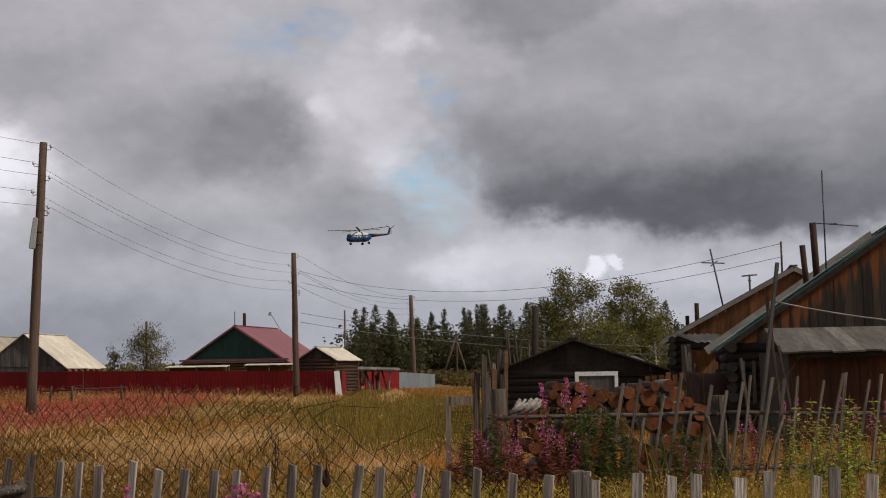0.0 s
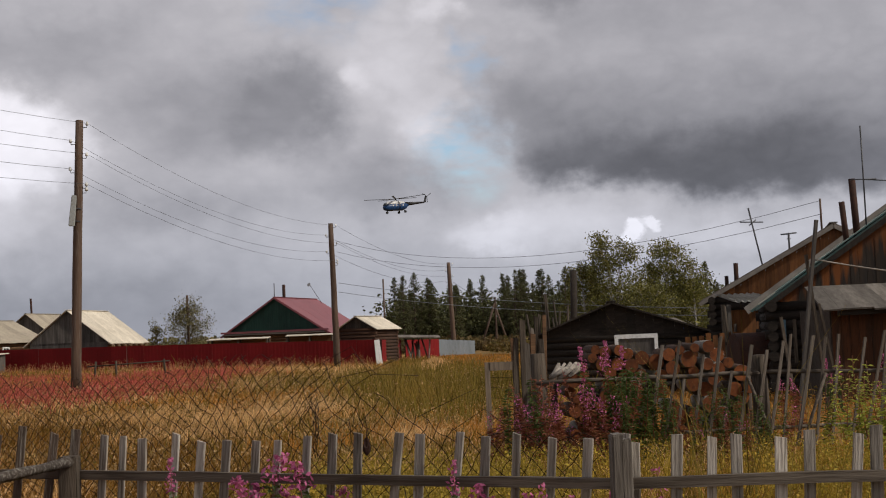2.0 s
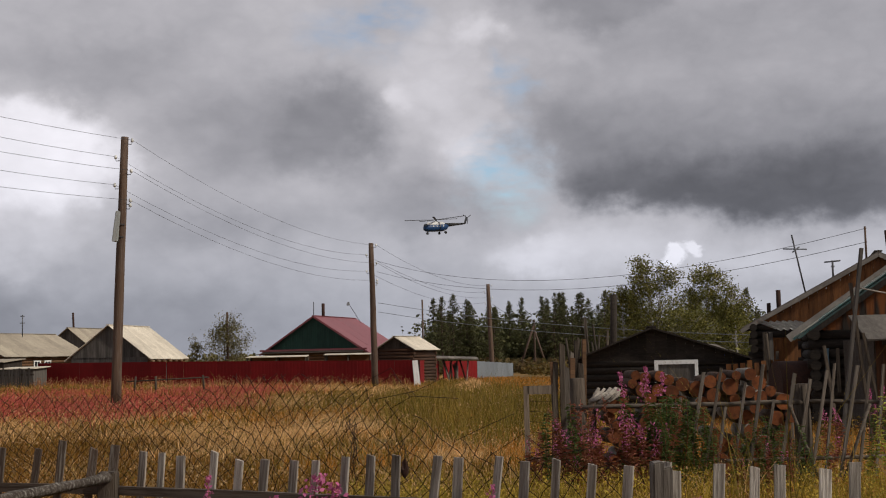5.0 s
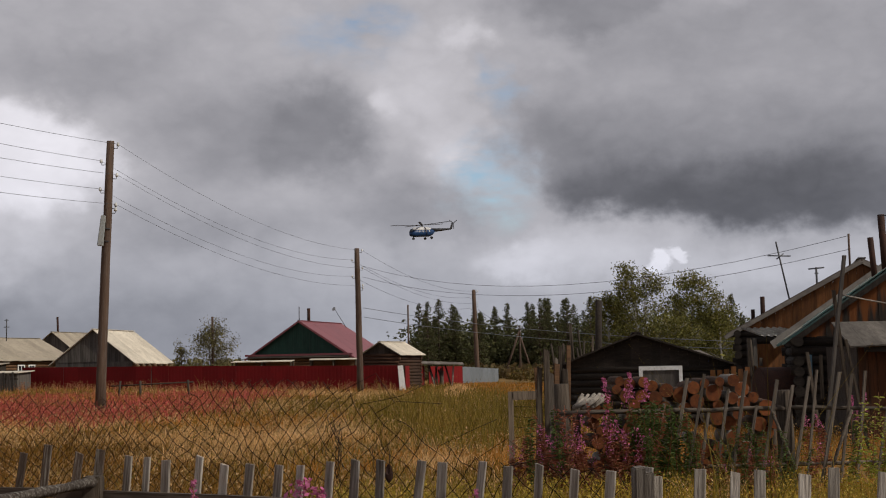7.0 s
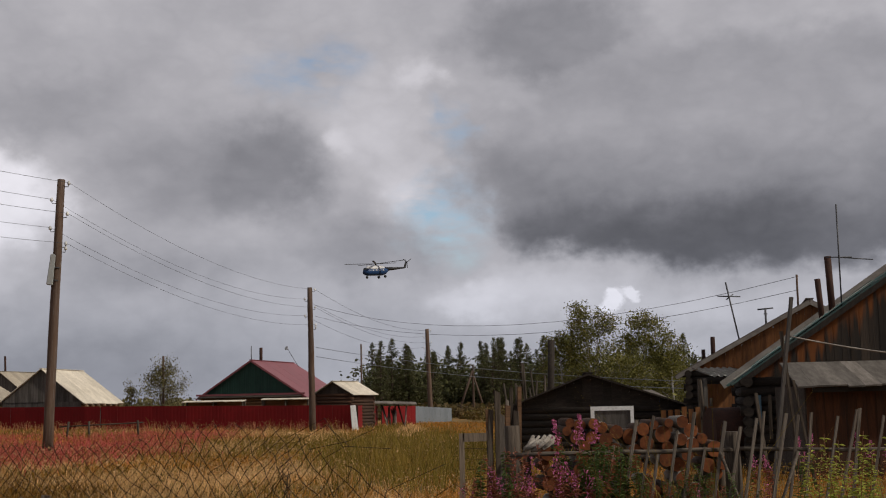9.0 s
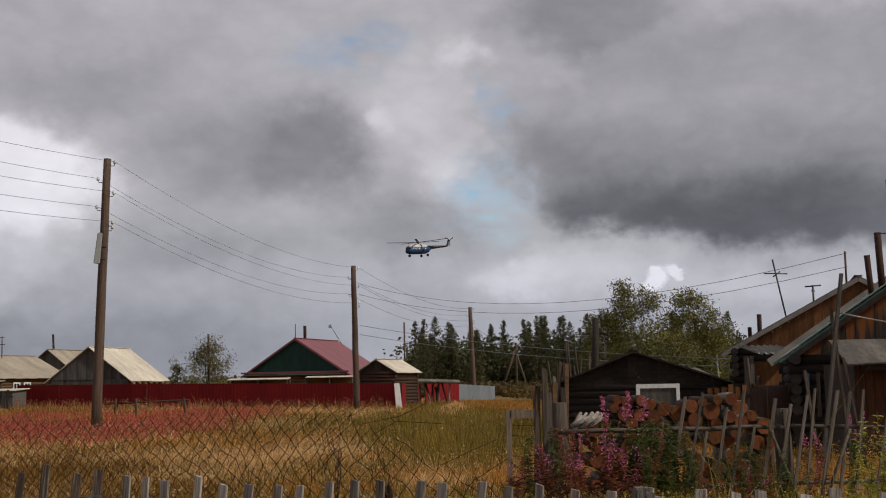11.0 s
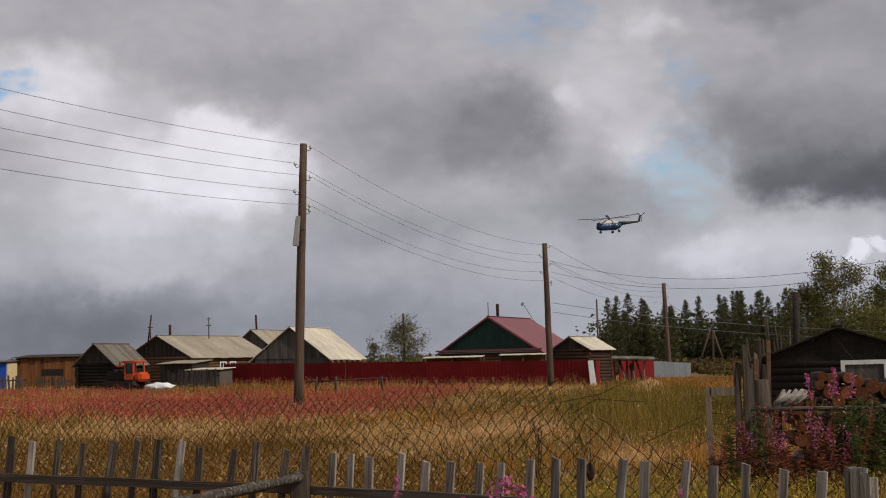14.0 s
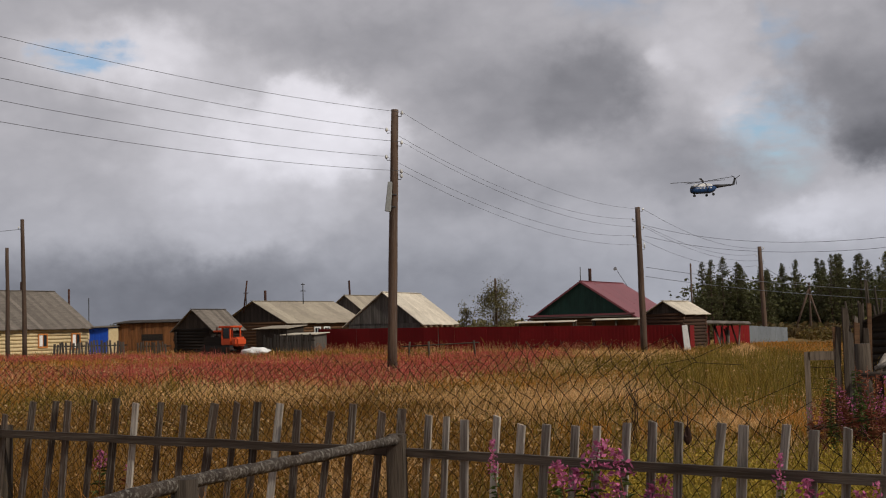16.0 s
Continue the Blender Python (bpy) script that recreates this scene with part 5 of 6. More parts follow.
sack = thing("white_sack", "heap of white plastic sheeting beside the tractor", "plastic sheet", pose(-23.9, 69, .45))
bm = B()
bmesh.ops.create_icosphere(bm, subdivisions=3, radius=1)
for v in bm.verts:
    v.co = Vector((v.co.x * .85, v.co.y * .4, v.co.z * .24)) * (1 + .35 * noise.noise(v.co * 2))
part("sheet", bm, M_WHITE, sack, "", True)


# ---------------------------------------------------------------- trees
def leaf_mat(name, a, b, c, vary=.35):
    m = mat(name, a, b, .5, c=c, vary=vary, island=True, rough=.7, bump=0, fine=3, thin=.35)
    return m


M_BIRCH = leaf_mat("birch_leaves", (.16, .15, .038), (.11, .11, .03), (.25, .195, .05), .6)
M_NEEDLE = leaf_mat("conifer_needles", (.085, .088, .034), (.058, .064, .026), (.13, .112, .042), .5)
M_BUSH = leaf_mat("willow_leaves", (.15, .13, .055), (.11, .10, .042), (.2, .165, .07), .5)


def fast_mesh(name, verts, faces, material):
    me = bpy.data.meshes.new(name)
    verts = np.asarray(verts, np.float32).reshape(-1, 3)
    k = len(faces[0])
    faces = np.asarray(faces, np.int32).reshape(-1, k)
    me.vertices.add(len(verts))
    me.vertices.foreach_set("co", verts.ravel())
    me.loops.add(faces.size)
    me.loops.foreach_set("vertex_index", faces.ravel())
    me.polygons.add(len(faces))
    me.polygons.foreach_set("loop_start", np.arange(0, faces.size, k, dtype=np.int32))
    me.update(calc_edges=True)
    me.materials.append(material)
    return me


def quads(centres, size, rng, flat=0.0, thin=.55):
    """Small leaf-shaped quads with random turns round the given centres."""
    n = len(centres)
    a = rng.normal(size=(n, 3))
    a[:, 2] *= 1 - flat
    a /= np.linalg.norm(a, axis=1)[:, None]
    b = np.cross(a, rng.normal(size=(n, 3)))
    b /= np.linalg.norm(b, axis=1)[:, None]
    s = (size * rng.uniform(.6, 1.3, n))[:, None]
    v = np.stack([centres - a * s, centres + b * s * thin, centres + a * s, centres - b * s * thin], 1)
    return v.reshape(-1, 3), np.arange(4 * n).reshape(n, 4)


def broadleaf(name, label, at, h, spread, leaves, size, seed, mt, trunk_mat, stems=2, low=.12):
    """A birch-like tree: leaning stems, rising limbs, and twigs hung with small leaves in loose clumps."""
    rg, nr = random.Random(seed), np.random.RandomState(seed)
    th = thing(name, label, "tree", pose(*at), "broadleaf trees")
    tips = []
    for s in range(stems):
        bm = B()
        dx, dy = rg.uniform(-.25, .25) * spread, rg.uniform(-.25, .25) * spread
        hh = h * rg.uniform(.88, 1.0) if s else h
        stem = [Vector((dx * (i / 8) ** 1.2 + rg.uniform(-.05, .05), dy * (i / 8) ** 1.2, hh * i / 8)) for i in range(9)]
        rod(bm, stem, [max(.012 * h * (1 - .92 * i / 8), .012) for i in range(9)], 7, .05, rg)
        for j in range(int(15 + h)):
            f = rg.uniform(low, .97)
            b = stem[int(f * 8)].lerp(stem[min(int(f * 8) + 1, 8)], f * 8 % 1)
            a = rg.uniform(0, 6.28)
            ln = spread * (1.0 - .75 * f) * rg.uniform(.45, 1.0) * (0.55 + .9 * min(f / .35, 1))
            e = b + Vector((math.cos(a) * ln, math.sin(a) * ln, ln * rg.uniform(.35, .9)))
            m_ = b.lerp(e, .5) + Vector((0, 0, .06 * ln))
            rod(bm, [b, m_, e], [.0035 * h, .0022 * h, .008], 4)
            tips += [(b.lerp(e, u), .10 * spread + .1) for u in (.55, .75, .9, 1.0)]
            for _ in range(2):
                q = e + Vector((rg.uniform(-.35, .35), rg.uniform(-.35, .35), rg.uniform(-.3, .35))) * spread * .3
                rod(bm, [m_, q], [.008, .005], 3)
                tips.append((q, .1 * spread + .08))
        tips.append((stem[-1], .2))
        part("trunk", bm, trunk_mat, th)
    c = []
    for i in range(leaves):
        p, r = tips[nr.randint(len(tips))]
        c.append(np.array(p) + nr.normal(size=3) * r * np.array((1, 1, .85)))
    v, f = quads(np.array(c), size, nr)
    cr = new("crown", fast_mesh("crown", v, f, mt))
    cr.parent = th
    return th


broadleaf("birch_tree", "bushy green birch behind the wooden houses", (18.6, 95, -.7), 8.9, 2.5, 11000, .085, 1, M_BIRCH, M_TRUNK, 3)
broadleaf("birch_tree", "bushy green birch behind the wooden houses", (22.6, 96, -.7), 8.6, 2.4, 11000, .085, 2, M_BIRCH, M_TRUNK, 3)
broadleaf("birch_tree", "lower green birch behind the wooden houses", (24.6, 94, -.7), 6.8, 1.9, 6500, .085, 3, M_BIRCH, M_TRUNK, 2)
broadleaf("birch_tree", "lower green birch behind the wooden houses", (16.6, 97, -.7), 7.0, 2.0, 6500, .085, 4, M_BIRCH, M_TRUNK, 2)
broadleaf("birch_tree", "low green birch thicket beside the pines", (20.4, 92, -.7), 4.8, 2.6, 8000, .085, 6, M_BIRCH, M_TRUNK, 4, .02)
broadleaf("birch_tree", "lower green birch behind the wooden houses", (26.2, 99, -.8), 5.2, 1.6, 4200, .085, 8, M_BIRCH, M_TRUNK, 3, .05)
broadleaf("willow_tree", "small sparse willow behind the red fence", (-15.9, 110, -.2), 5.2, 2.2, 6000, .075, 5, M_BUSH, M_PINETRUNK, 3)
broadleaf("willow_tree", "thin leafy sapling beside the willow", (-18.6, 111, -.2), 3.6, .9, 1100, .08, 7, M_BUSH, M_PINETRUNK, 2)
tagged(part("dead_pole", (lambda b: (rod(b, [(-15.7, 109.5, -.2), (-15.75, 109.5, 5.7)], .1, 7), b)[-1])(B()), M_POLE), "dark pole standing in the willow", "pole")


def conifer(seed, h, r, dense):
    """Trunk and crown meshes of a spruce or pine: whorls of drooping boughs, each set with short needle sprays."""
    rg, nr = random.Random(seed), np.random.RandomState(seed)
    bm = B()
    rod(bm, [(0, 0, 0), (.03 * h * rg.uniform(-1, 1), 0, h * .5), (0, 0, h)], [.016 * h, .011 * h, .008], 6)
    c = []
    z = h * rg.uniform(.06, .16)
    while z < h * .98:
        f = (z / h)
        n = rg.randint(3, 5)
        for k in range(n):
            a = rg.uniform(0, 6.28)
            ln = 1.35 * r * (1 - f) ** .95 * rg.uniform(.3, 1.2) * (.9 + .1 * math.sin(11 * f + seed)) + .14
            dz = ln * rg.uniform(-.4, .2) + (f > .7) * ln * .45
            rod(bm, [(0, 0, z), (math.cos(a) * ln, math.sin(a) * ln, z + dz)], [.02, .008], 3)
            m_ = int(dense * ln * 9) + 3
            for _ in range(m_):
                u = rg.uniform(.12, 1.0)
                c.append((math.cos(a) * ln * u + rg.gauss(0, .12 * ln * (1.1 - u) + .06), math.sin(a) * ln * u + rg.gauss(0, .12 * ln * (1.1 - u) + .06), z + dz * u + rg.gauss(-.04, .07)))
        z += h * rg.uniform(.012, .024)
    v, f_ = quads(np.array(c), .21, nr, .2, .2)
    return bm, fast_mesh("crown", v, f_, M_NEEDLE)


kinds = []
for s, h, r, d in ((11, 10.5, 2.5, 1.1), (12, 9.5, 2.3, .9), (13, 11.0, 2.7, 1.2), (14, 8.0, 2.1, .9), (15, 10.0, 2.0, .6), (16, 6.0, 2.0, 1.1)):
    bm, crown = conifer(s, h, r, d)
    th = thing("conifer_tree", "dark green conifer at the edge of the woods", "tree", pose(0, 0, 0), "conifers of the wood edge")
    part("trunk", bm, M_PINETRUNK, th)
    cr = new("crown", crown)
    cr.parent = th
    kinds.append(th)
trng = random.Random(21)
spots = []
for i in range(125):
    u = trng.random()
    x = 3.5 + 50 * u
    y = 186 + trng.uniform(-8, 30) - 8 * u
    spots.append((x, y, trng.randint(0, 5), trng.uniform(.8, 1.08)))
spots += [(4.6, 178, 1, 1.1), (6.3, 180, 2, 1.0), (8.6, 181, 0, .95), (-2.4, 190, 5, .75), (2.6, 186, 5, .9), (27.5, 176, 2, 1.0), (24.5, 178, 0, 1.05), (20.5, 176, 4, 1.08), (12.0, 178, 3, 1.1)]
first_used = set()
for x, y, k, s in spots:
    m = pose(x, y, ground_z(x, y) - .05, 0, 0, trng.uniform(0, 360))
    if k not in first_used:
        first_used.add(k)
        kinds[k].matrix_basis = m
        kinds[k].scale = (s, s, s)
    else:
        o = copy_thing(kinds[k], m)
        o.scale = (s, s, s)
# far belt of woodland that closes the view, and bushes at its foot
def thicket(name, label, n, xr, yr, hr, size, mt, seed, clump=40):
    nr = np.random.RandomState(seed)
    c = []
    for i in range(n):
        x, y = nr.uniform(*xr), nr.uniform(*yr)
        h = nr.uniform(*hr)
        k = clump
        p = nr.normal(size=(k, 3)).clip(-1.4, 1.4) * (h * .42, h * .42, h * .32) + (x, y, ground_z(x, y) + h * .5)
        c.append(p)
    v, f = quads(np.concatenate(c), size, nr, .2)
    return tagged(new(name, fast_mesh(name, v, f, mt)), label, "bushes", kind="stuff")


M_OLIVESCRUB = leaf_mat("olive_scrub_leaves", (.10, .085, .022), (.12, .065, .02), (.16, .11, .03), .5)
M_RUSSET = leaf_mat("russet_undergrowth", (.10, .06, .025), (.075, .065, .022), (.13, .085, .03), .4)
thicket("wood_undergrowth", "dark undergrowth below the conifers", 420, (2, 60), (184, 214), (3.6, 8.6), .32, M_NEEDLE, 31, 110)
thicket("russet_bushes", "russet bushes in front of the wood", 110, (2, 40), (120, 165), (.8, 1.7), .3, M_RUSSET, 32, 40)
thicket("olive_scrub", "low olive and russet scrub between the lane and the wood", 260, (11, 30), (96, 130), (.5, 1.2), .14, M_OLIVESCRUB, 35, 60)
thicket("far_bushes", "low bushes on the far side of the village", 260, (-85, 0), (125, 190), (1.0, 2.6), .4, M_BUSH, 33, 30)
thicket("birch_scrub", "green scrub below the birches", 70, (13, 32), (84, 98), (1.0, 2.2), .2, M_BIRCH, 34, 90)


# ---------------------------------------------------------------- grass and flowers
def blades(name, label, pos, height, width, lean, mt, seed, category="grass"):
    """Tapering, bending blades at the given places, as one mesh."""
    nr = np.random.RandomState(seed)
    n = len(pos)
    a = nr.uniform(0, 2 * np.pi, n)
    side = np.stack([np.cos(a), np.sin(a), 0 * a], 1)
    b = nr.uniform(0, 2 * np.pi, n)
    d = np.stack([np.cos(b), np.sin(b), 0 * b], 1) * (lean * nr.uniform(.2, 1.2, n) * height)[:, None]
    up = np.zeros((n, 3))
    up[:, 2] = height
    w = (width * nr.uniform(.6, 1.3, n))[:, None]
    v = np.stack([pos - side * w, pos + side * w, pos + d * .4 + up * .6 + side * w * .7, pos + d * .4 + up * .6 - side * w * .7, pos + d + up + side * w * .08, pos + d + up - side * w * .08], 1)
    base = np.arange(n)[:, None] * 6
    f = np.concatenate([base + (0, 1, 2, 3), base + (3, 2, 4, 5)])
    return tagged(new(name, fast_mesh(name, v.reshape(-1, 3), f, mt)), label, category, kind="stuff")


def places(n, rmin, rmax, seed, a0=-34, a1=30):
    """Places on the meadow, thinning out with distance from the garden."""
    nr = np.random.RandomState(seed)
    r = nr.uniform(rmin ** .75, rmax ** .75, n) ** (1 / .75)
    a = np.radians(nr.uniform(a0, a1, n))
    x, y = r * np.sin(a), r * np.cos(a)
    z = np.array([ground_z(p, q) for p, q in zip(x.tolist(), y.tolist())])
    return np.stack([x, y, z - .02], 1), r, nr


def field(x, y, s, seed):
    """A slow noise over the meadow, 0 to 1."""
    return np.array([.5 + .5 * noise.noise((p * s, q * s, seed)) for p, q in zip(x.tolist(), y.tolist())])


M_DRY = mat("dry_meadow_grass", (.36, .155, .024), (.45, .20, .038), .16, c=(.16, .08, .016), vary=.5, island=True, rough=.8, bump=0, fine=5, thin=.35)
M_STRAW = mat("pale_straw_grass", (.74, .48, .23), (.58, .34, .13), .3, c=(.42, .21, .06), vary=.3, island=True, rough=.8, bump=0, fine=5, thin=.35)
M_GRASS = mat("green_meadow_grass", (.135, .112, .016), (.26, .165, .032), .5, c=(.085, .075, .012), vary=.45, island=True, rough=.75, bump=0, fine=5, thin=.35)
M_OLIVE = mat("olive_meadow_grass", (.19, .125, .018), (.125, .095, .015), .3, c=(.26, .125, .02), vary=.5, island=True, rough=.8, bump=0, fine=5, thin=.35)
M_BROWNGRASS = mat("red_brown_meadow_grass", (.20, .092, .013), (.115, .062, .010), .35, c=(.29, .15, .035), vary=.5, island=True, rough=.8, bump=0, fine=5, thin=.35)
M_REDWEED = mat("red_seeding_fireweed", (.46, .075, .065), (.36, .10, .065), .3, c=(.48, .16, .11), vary=.5, island=True, rough=.8, bump=0, fine=5, thin=.35)
M_FOOT = mat("tan_and_red_weeds", (.30, .15, .06), (.28, .09, .06), .4, c=(.2, .15, .04), vary=.4, island=True, rough=.8, bump=0, fine=4, thin=.35)
M_YELLOWWEED = mat("yellow_green_weeds", (.40, .27, .035), (.25, .20, .03), .6, c=(.50, .31, .045), vary=.4, island=True, rough=.75, bump=0, fine=5, thin=.35)
M_PINK = mat("pink_fireweed_petals", (.52, .13, .29), (.42, .10, .21), 8, c=(.6, .25, .42), vary=.2, island=True, rough=.6, bump=0, thin=.35)
M_WEEDLEAF = mat("fireweed_leaves", (.085, .125, .032), (.06, .09, .025), 4, c=(.15, .15, .04), vary=.4, island=True, rough=.6, bump=0, thin=.35)
M_REDLEAF = mat("reddened_fireweed_leaves", (.30, .085, .06), (.15, .065, .03), 4, c=(.26, .14, .06), vary=.4, island=True, rough=.6, bump=0, thin=.35)

pos, r, nr = places(270000, 6.5, 100, 41)
x, y = pos[:, 0], pos[:, 1]


def patch(px, py, rx, ry):
    return np.exp(-((x - px) / rx) ** 2 - ((y - py) / ry) ** 2)


broad, mid, fine_ = field(x, y * 1.6, .12, 3.0), field(x, y * 1.8, .33, 9.0), field(x, y * 1.5, 1.1, 12.0)
jit = nr.normal(size=len(x)) * .06
uneven = 1.0 * (broad - .5) + 1.2 * (mid - .5) + .7 * (fine_ - .5) + jit
tuft = nr.rand(len(x)) < .8 * np.clip(2.4 * (patch(1.6, 34, 2.5, 14) + .5 * patch(3.4, 44, 2.0, 8) + .7 * uneven - .3), 0, 1)
lane = (np.abs(x - 2.2 - .09 * (y - 55)) < .8 + .5 * nr.rand(len(x))) & (y > 55)
tan = (.9 * patch(-3.5, 63, 5.5, 4.5) + .6 * uneven > .5) | lane
olive = .6 * patch(-6.5, 45, 5.5, 9) + .55 * patch(-1.5, 50, 4, 9) + 1.0 * patch(-7, 20, 6.5, 10) + .45 * patch(0, 13, 3, 4) + .42 * patch(-22, 70, 20, 9) + .6 * patch(7, 78, 6.5, 24) + .3 * patch(-12, 27, 4, 7) + 1.1 * uneven > .22
straw = .6 * patch(-3.6, 26, 3.4, 3.4) + .55 * patch(-.8, 30.5, 1.7, 4.5) + .36 * patch(-8.5, 33, 3.2, 4) + .55 * patch(.9, 19, 1.2, 2.0) + .35 * patch(-2.2, 21, 1.8, 2) + 1.2 * uneven - .3 * np.clip((-3 - x) / 2, 0, 1) * np.clip((27 - y) / 4, 0, 1) > .24
yardside = (x > 4.6) & (y > 13.2)
keep = ~((x > 1.9) & (y > 14) & (y < 16) & (x < 4.7))
straw = (straw | tan) & ~tuft & ~yardside & (r > 9.5)
olive = olive & ~tuft & ~straw & ~yardside
rest = ~(tuft | straw | olive)
brown = (olive | rest) & (1.2 * patch(-7, 17, 5.5, 13) + .8 * uneven > .38)    # trampled brown growth along the fence
olive, rest = olive & ~brown, rest & ~brown
for nm, lab, sel, mt, hh, ln in (("dry_grass", "tall dry golden meadow grass", rest, M_DRY, .22, .8), ("straw_grass", "pale flattened straw in the meadow", straw, M_STRAW, .2, 1.6),
                                 ("brown_grass", "trampled red-brown meadow grass behind the pickets", brown, M_BROWNGRASS, .24, .8),
                                 ("olive_grass", "olive green and brown meadow grass", olive, M_OLIVE, .25, .7), ("green_grass", "tall tuft of green grass in the dry meadow", tuft, M_GRASS, .52, .5)):
    p, q = pos[sel & keep], r[sel & keep]
    lumps = .35 + 1.3 * np.clip((fine_[sel & keep] - .3) / .4, 0, 1)    # tussocks and hollows
    short = np.where((p[:, 0] > 4.6) & (p[:, 1] > 13.2), .6, 1.0)
    blades(nm, lab, p, hh * nr.uniform(.5, 1.25, len(p)) * short * lumps * (1 + .6 * np.clip((15 - q) / 5, 0, 1)), .0019 + .0002 * q, ln, mt, 42)

# red seeding fireweed between the pole and the village
nr = np.random.RandomState(51)
n = 42000
rx, ry = nr.uniform(-42, 2, n), nr.uniform(30, 66, n)
dens = .65 * field(rx, ry, .09, 5.0) + .35 * field(rx, ry * 1.5, .3, 15.0) + .33 * np.exp(-((rx + 12) / 9) ** 2 - ((ry - 44) / 9) ** 2) - .6 * np.clip((rx + 7) / 7, 0, 1) + .03 * np.clip((-rx - 15) / 15, 0, 1)
ok = dens + nr.normal(size=n) * .1 > .63
rx, ry = rx[ok], ry[ok]
p = np.stack([rx, ry, [ground_z(a, b) for a, b in zip(rx.tolist(), ry.tolist())]], 1)
hts = nr.uniform(.2, .42, len(p))
blades("red_fireweed", "band of red seeding fireweed across the meadow", p, hts, .012 + 0 * rx, .3, M_REDWEED, 52, "wildflowers")
plume = np.repeat(p, 6, 0) + np.stack([nr.normal(size=6 * len(p)) * .07, nr.normal(size=6 * len(p)) * .07, np.repeat(hts, 6) * nr.uniform(.45, 1.1, 6 * len(p))], 1)
v, f = quads(plume, .033, nr, 0, .35)
tagged(new("red_plumes", fast_mesh("red_plumes", v, f, M_REDWEED)), "soft red plumes of seeding fireweed", "wildflowers", kind="stuff")
blades("pink_fireweed_stems", "sparse tall fireweed among the grass", p[::30], nr.uniform(.5, .85, len(p[::30])), .014 + 0 * rx[::30], .15, M_REDWEED, 53, "wildflowers")

# stalks and seed heads standing along the foot of the red fence
nr = np.random.RandomState(58)
n = 700
u = nr.rand(n)
fx = np.where(u < .45, -26 + 11 * (u / .45), -15 + 15 * (u - .45) / .55)
fy = np.where(fx < -15.3, 84.6 - .53 * (fx + 24.8), 79.6 - .387 * (fx + 15.3)) - nr.uniform(.3, 5, n)
p = np.stack([fx, fy, [ground_z(a, b) for a, b in zip(fx.tolist(), fy.tolist())]], 1)
tall = nr.uniform(.25, .7, n) * (.5 + .9 * field(fx, fy, .5, 4.0))
blades("fence_foot_weeds", "tan and reddish weeds along the foot of the red fence", p, tall, .022 + 0 * fx, .25, M_FOOT, 59, "weeds")
c = np.repeat(p, 5, 0) + np.stack([nr.normal(size=5 * n) * .07, nr.normal(size=5 * n) * .07, np.repeat(tall, 5) * nr.uniform(.5, 1.05, 5 * n)], 1)
v, f = quads(c, .05, nr, 0, .4)
tagged(new("fence_foot_plumes", fast_mesh("fence_foot_plumes", v, f, M_FOOT)), "feathery tan plumes before the red fence", "weeds", kind="stuff")

# low herbs and pale seed heads that break up the grass
M_HERB = mat("mottled_meadow_herbs", (.15, .12, .022), (.25, .125, .03), .5, c=(.09, .075, .016), vary=.55, island=True, rough=.8, bump=0, fine=6, thin=.35)
M_SEED = mat("pale_seed_heads", (.50, .34, .17), (.42, .27, .12), .5, c=(.34, .19, .07), vary=.3, island=True, rough=.85, bump=0, fine=6, thin=.35)
hp, hr, nr = places(75000, 7.5, 62, 71)
hk = field(hp[:, 0], hp[:, 1], .45, 21.0) + .2 * field(hp[:, 0], hp[:, 1], 1.6, 5.0) > .62
hk &= ~((hp[:, 0] > 1.2) & (hp[:, 1] > 12.2) & (hp[:, 1] < 17))
hp, hr = hp[hk], hr[hk]
c = hp + np.stack([0 * hr, 0 * hr, nr.uniform(.06, .36, len(hr))], 1)
v, f = quads(c, .014 + .0006 * hr, nr, 0, .45)
tagged(new("meadow_herbs", fast_mesh("meadow_herbs", v, f, M_HERB)), "low green and brown herbs among the grass", "herbs", kind="stuff")
sp, sr, nr = places(26000, 9, 48, 72)
sk = field(sp[:, 0], sp[:, 1] * 2, .2, 31.0) > .5
sp, sr = sp[sk], sr[sk]
c = sp + np.stack([0 * sr, 0 * sr, nr.uniform(.22, .42, len(sr))], 1)
v, f = quads(c, .010 + .0006 * sr, nr, 0, .6)
tagged(new("pale_seed_heads", fast_mesh("pale_seed_heads", v, f, M_SEED)), "pale seed heads scattered over the meadow", "seed heads", kind="stuff")

# yellow-green weeds behind the near fence
nr = np.random.RandomState(61)
n = 7500
wx, wy = nr.uniform(-.8, 4.2, n), nr.uniform(7.0, 11.5, n)
ok = (field(wx, wy, .7, 2.0) > .42) & (wy > 7.6 - .5 * wx)
p = np.stack([wx[ok], wy[ok], 0 * wx[ok]], 1)
blades("yellow_weeds", "feathery yellow-green weeds behind the picket fence", p, nr.uniform(.25, .62, len(p)), .005 + 0 * p[:, 0], .3, M_YELLOWWEED, 62, "weeds")
c = np.repeat(p, 5, 0) + np.stack([nr.normal(size=5 * len(p)) * .05, nr.normal(size=5 * len(p)) * .05, nr.uniform(.12, .56, 5 * len(p))], 1)
v, f = quads(c, .014, nr)
tagged(new("weed_heads", fast_mesh("weed_heads", v, f, M_YELLOWWEED)), "small yellowish seed heads of the weeds", "weeds", kind="stuff")


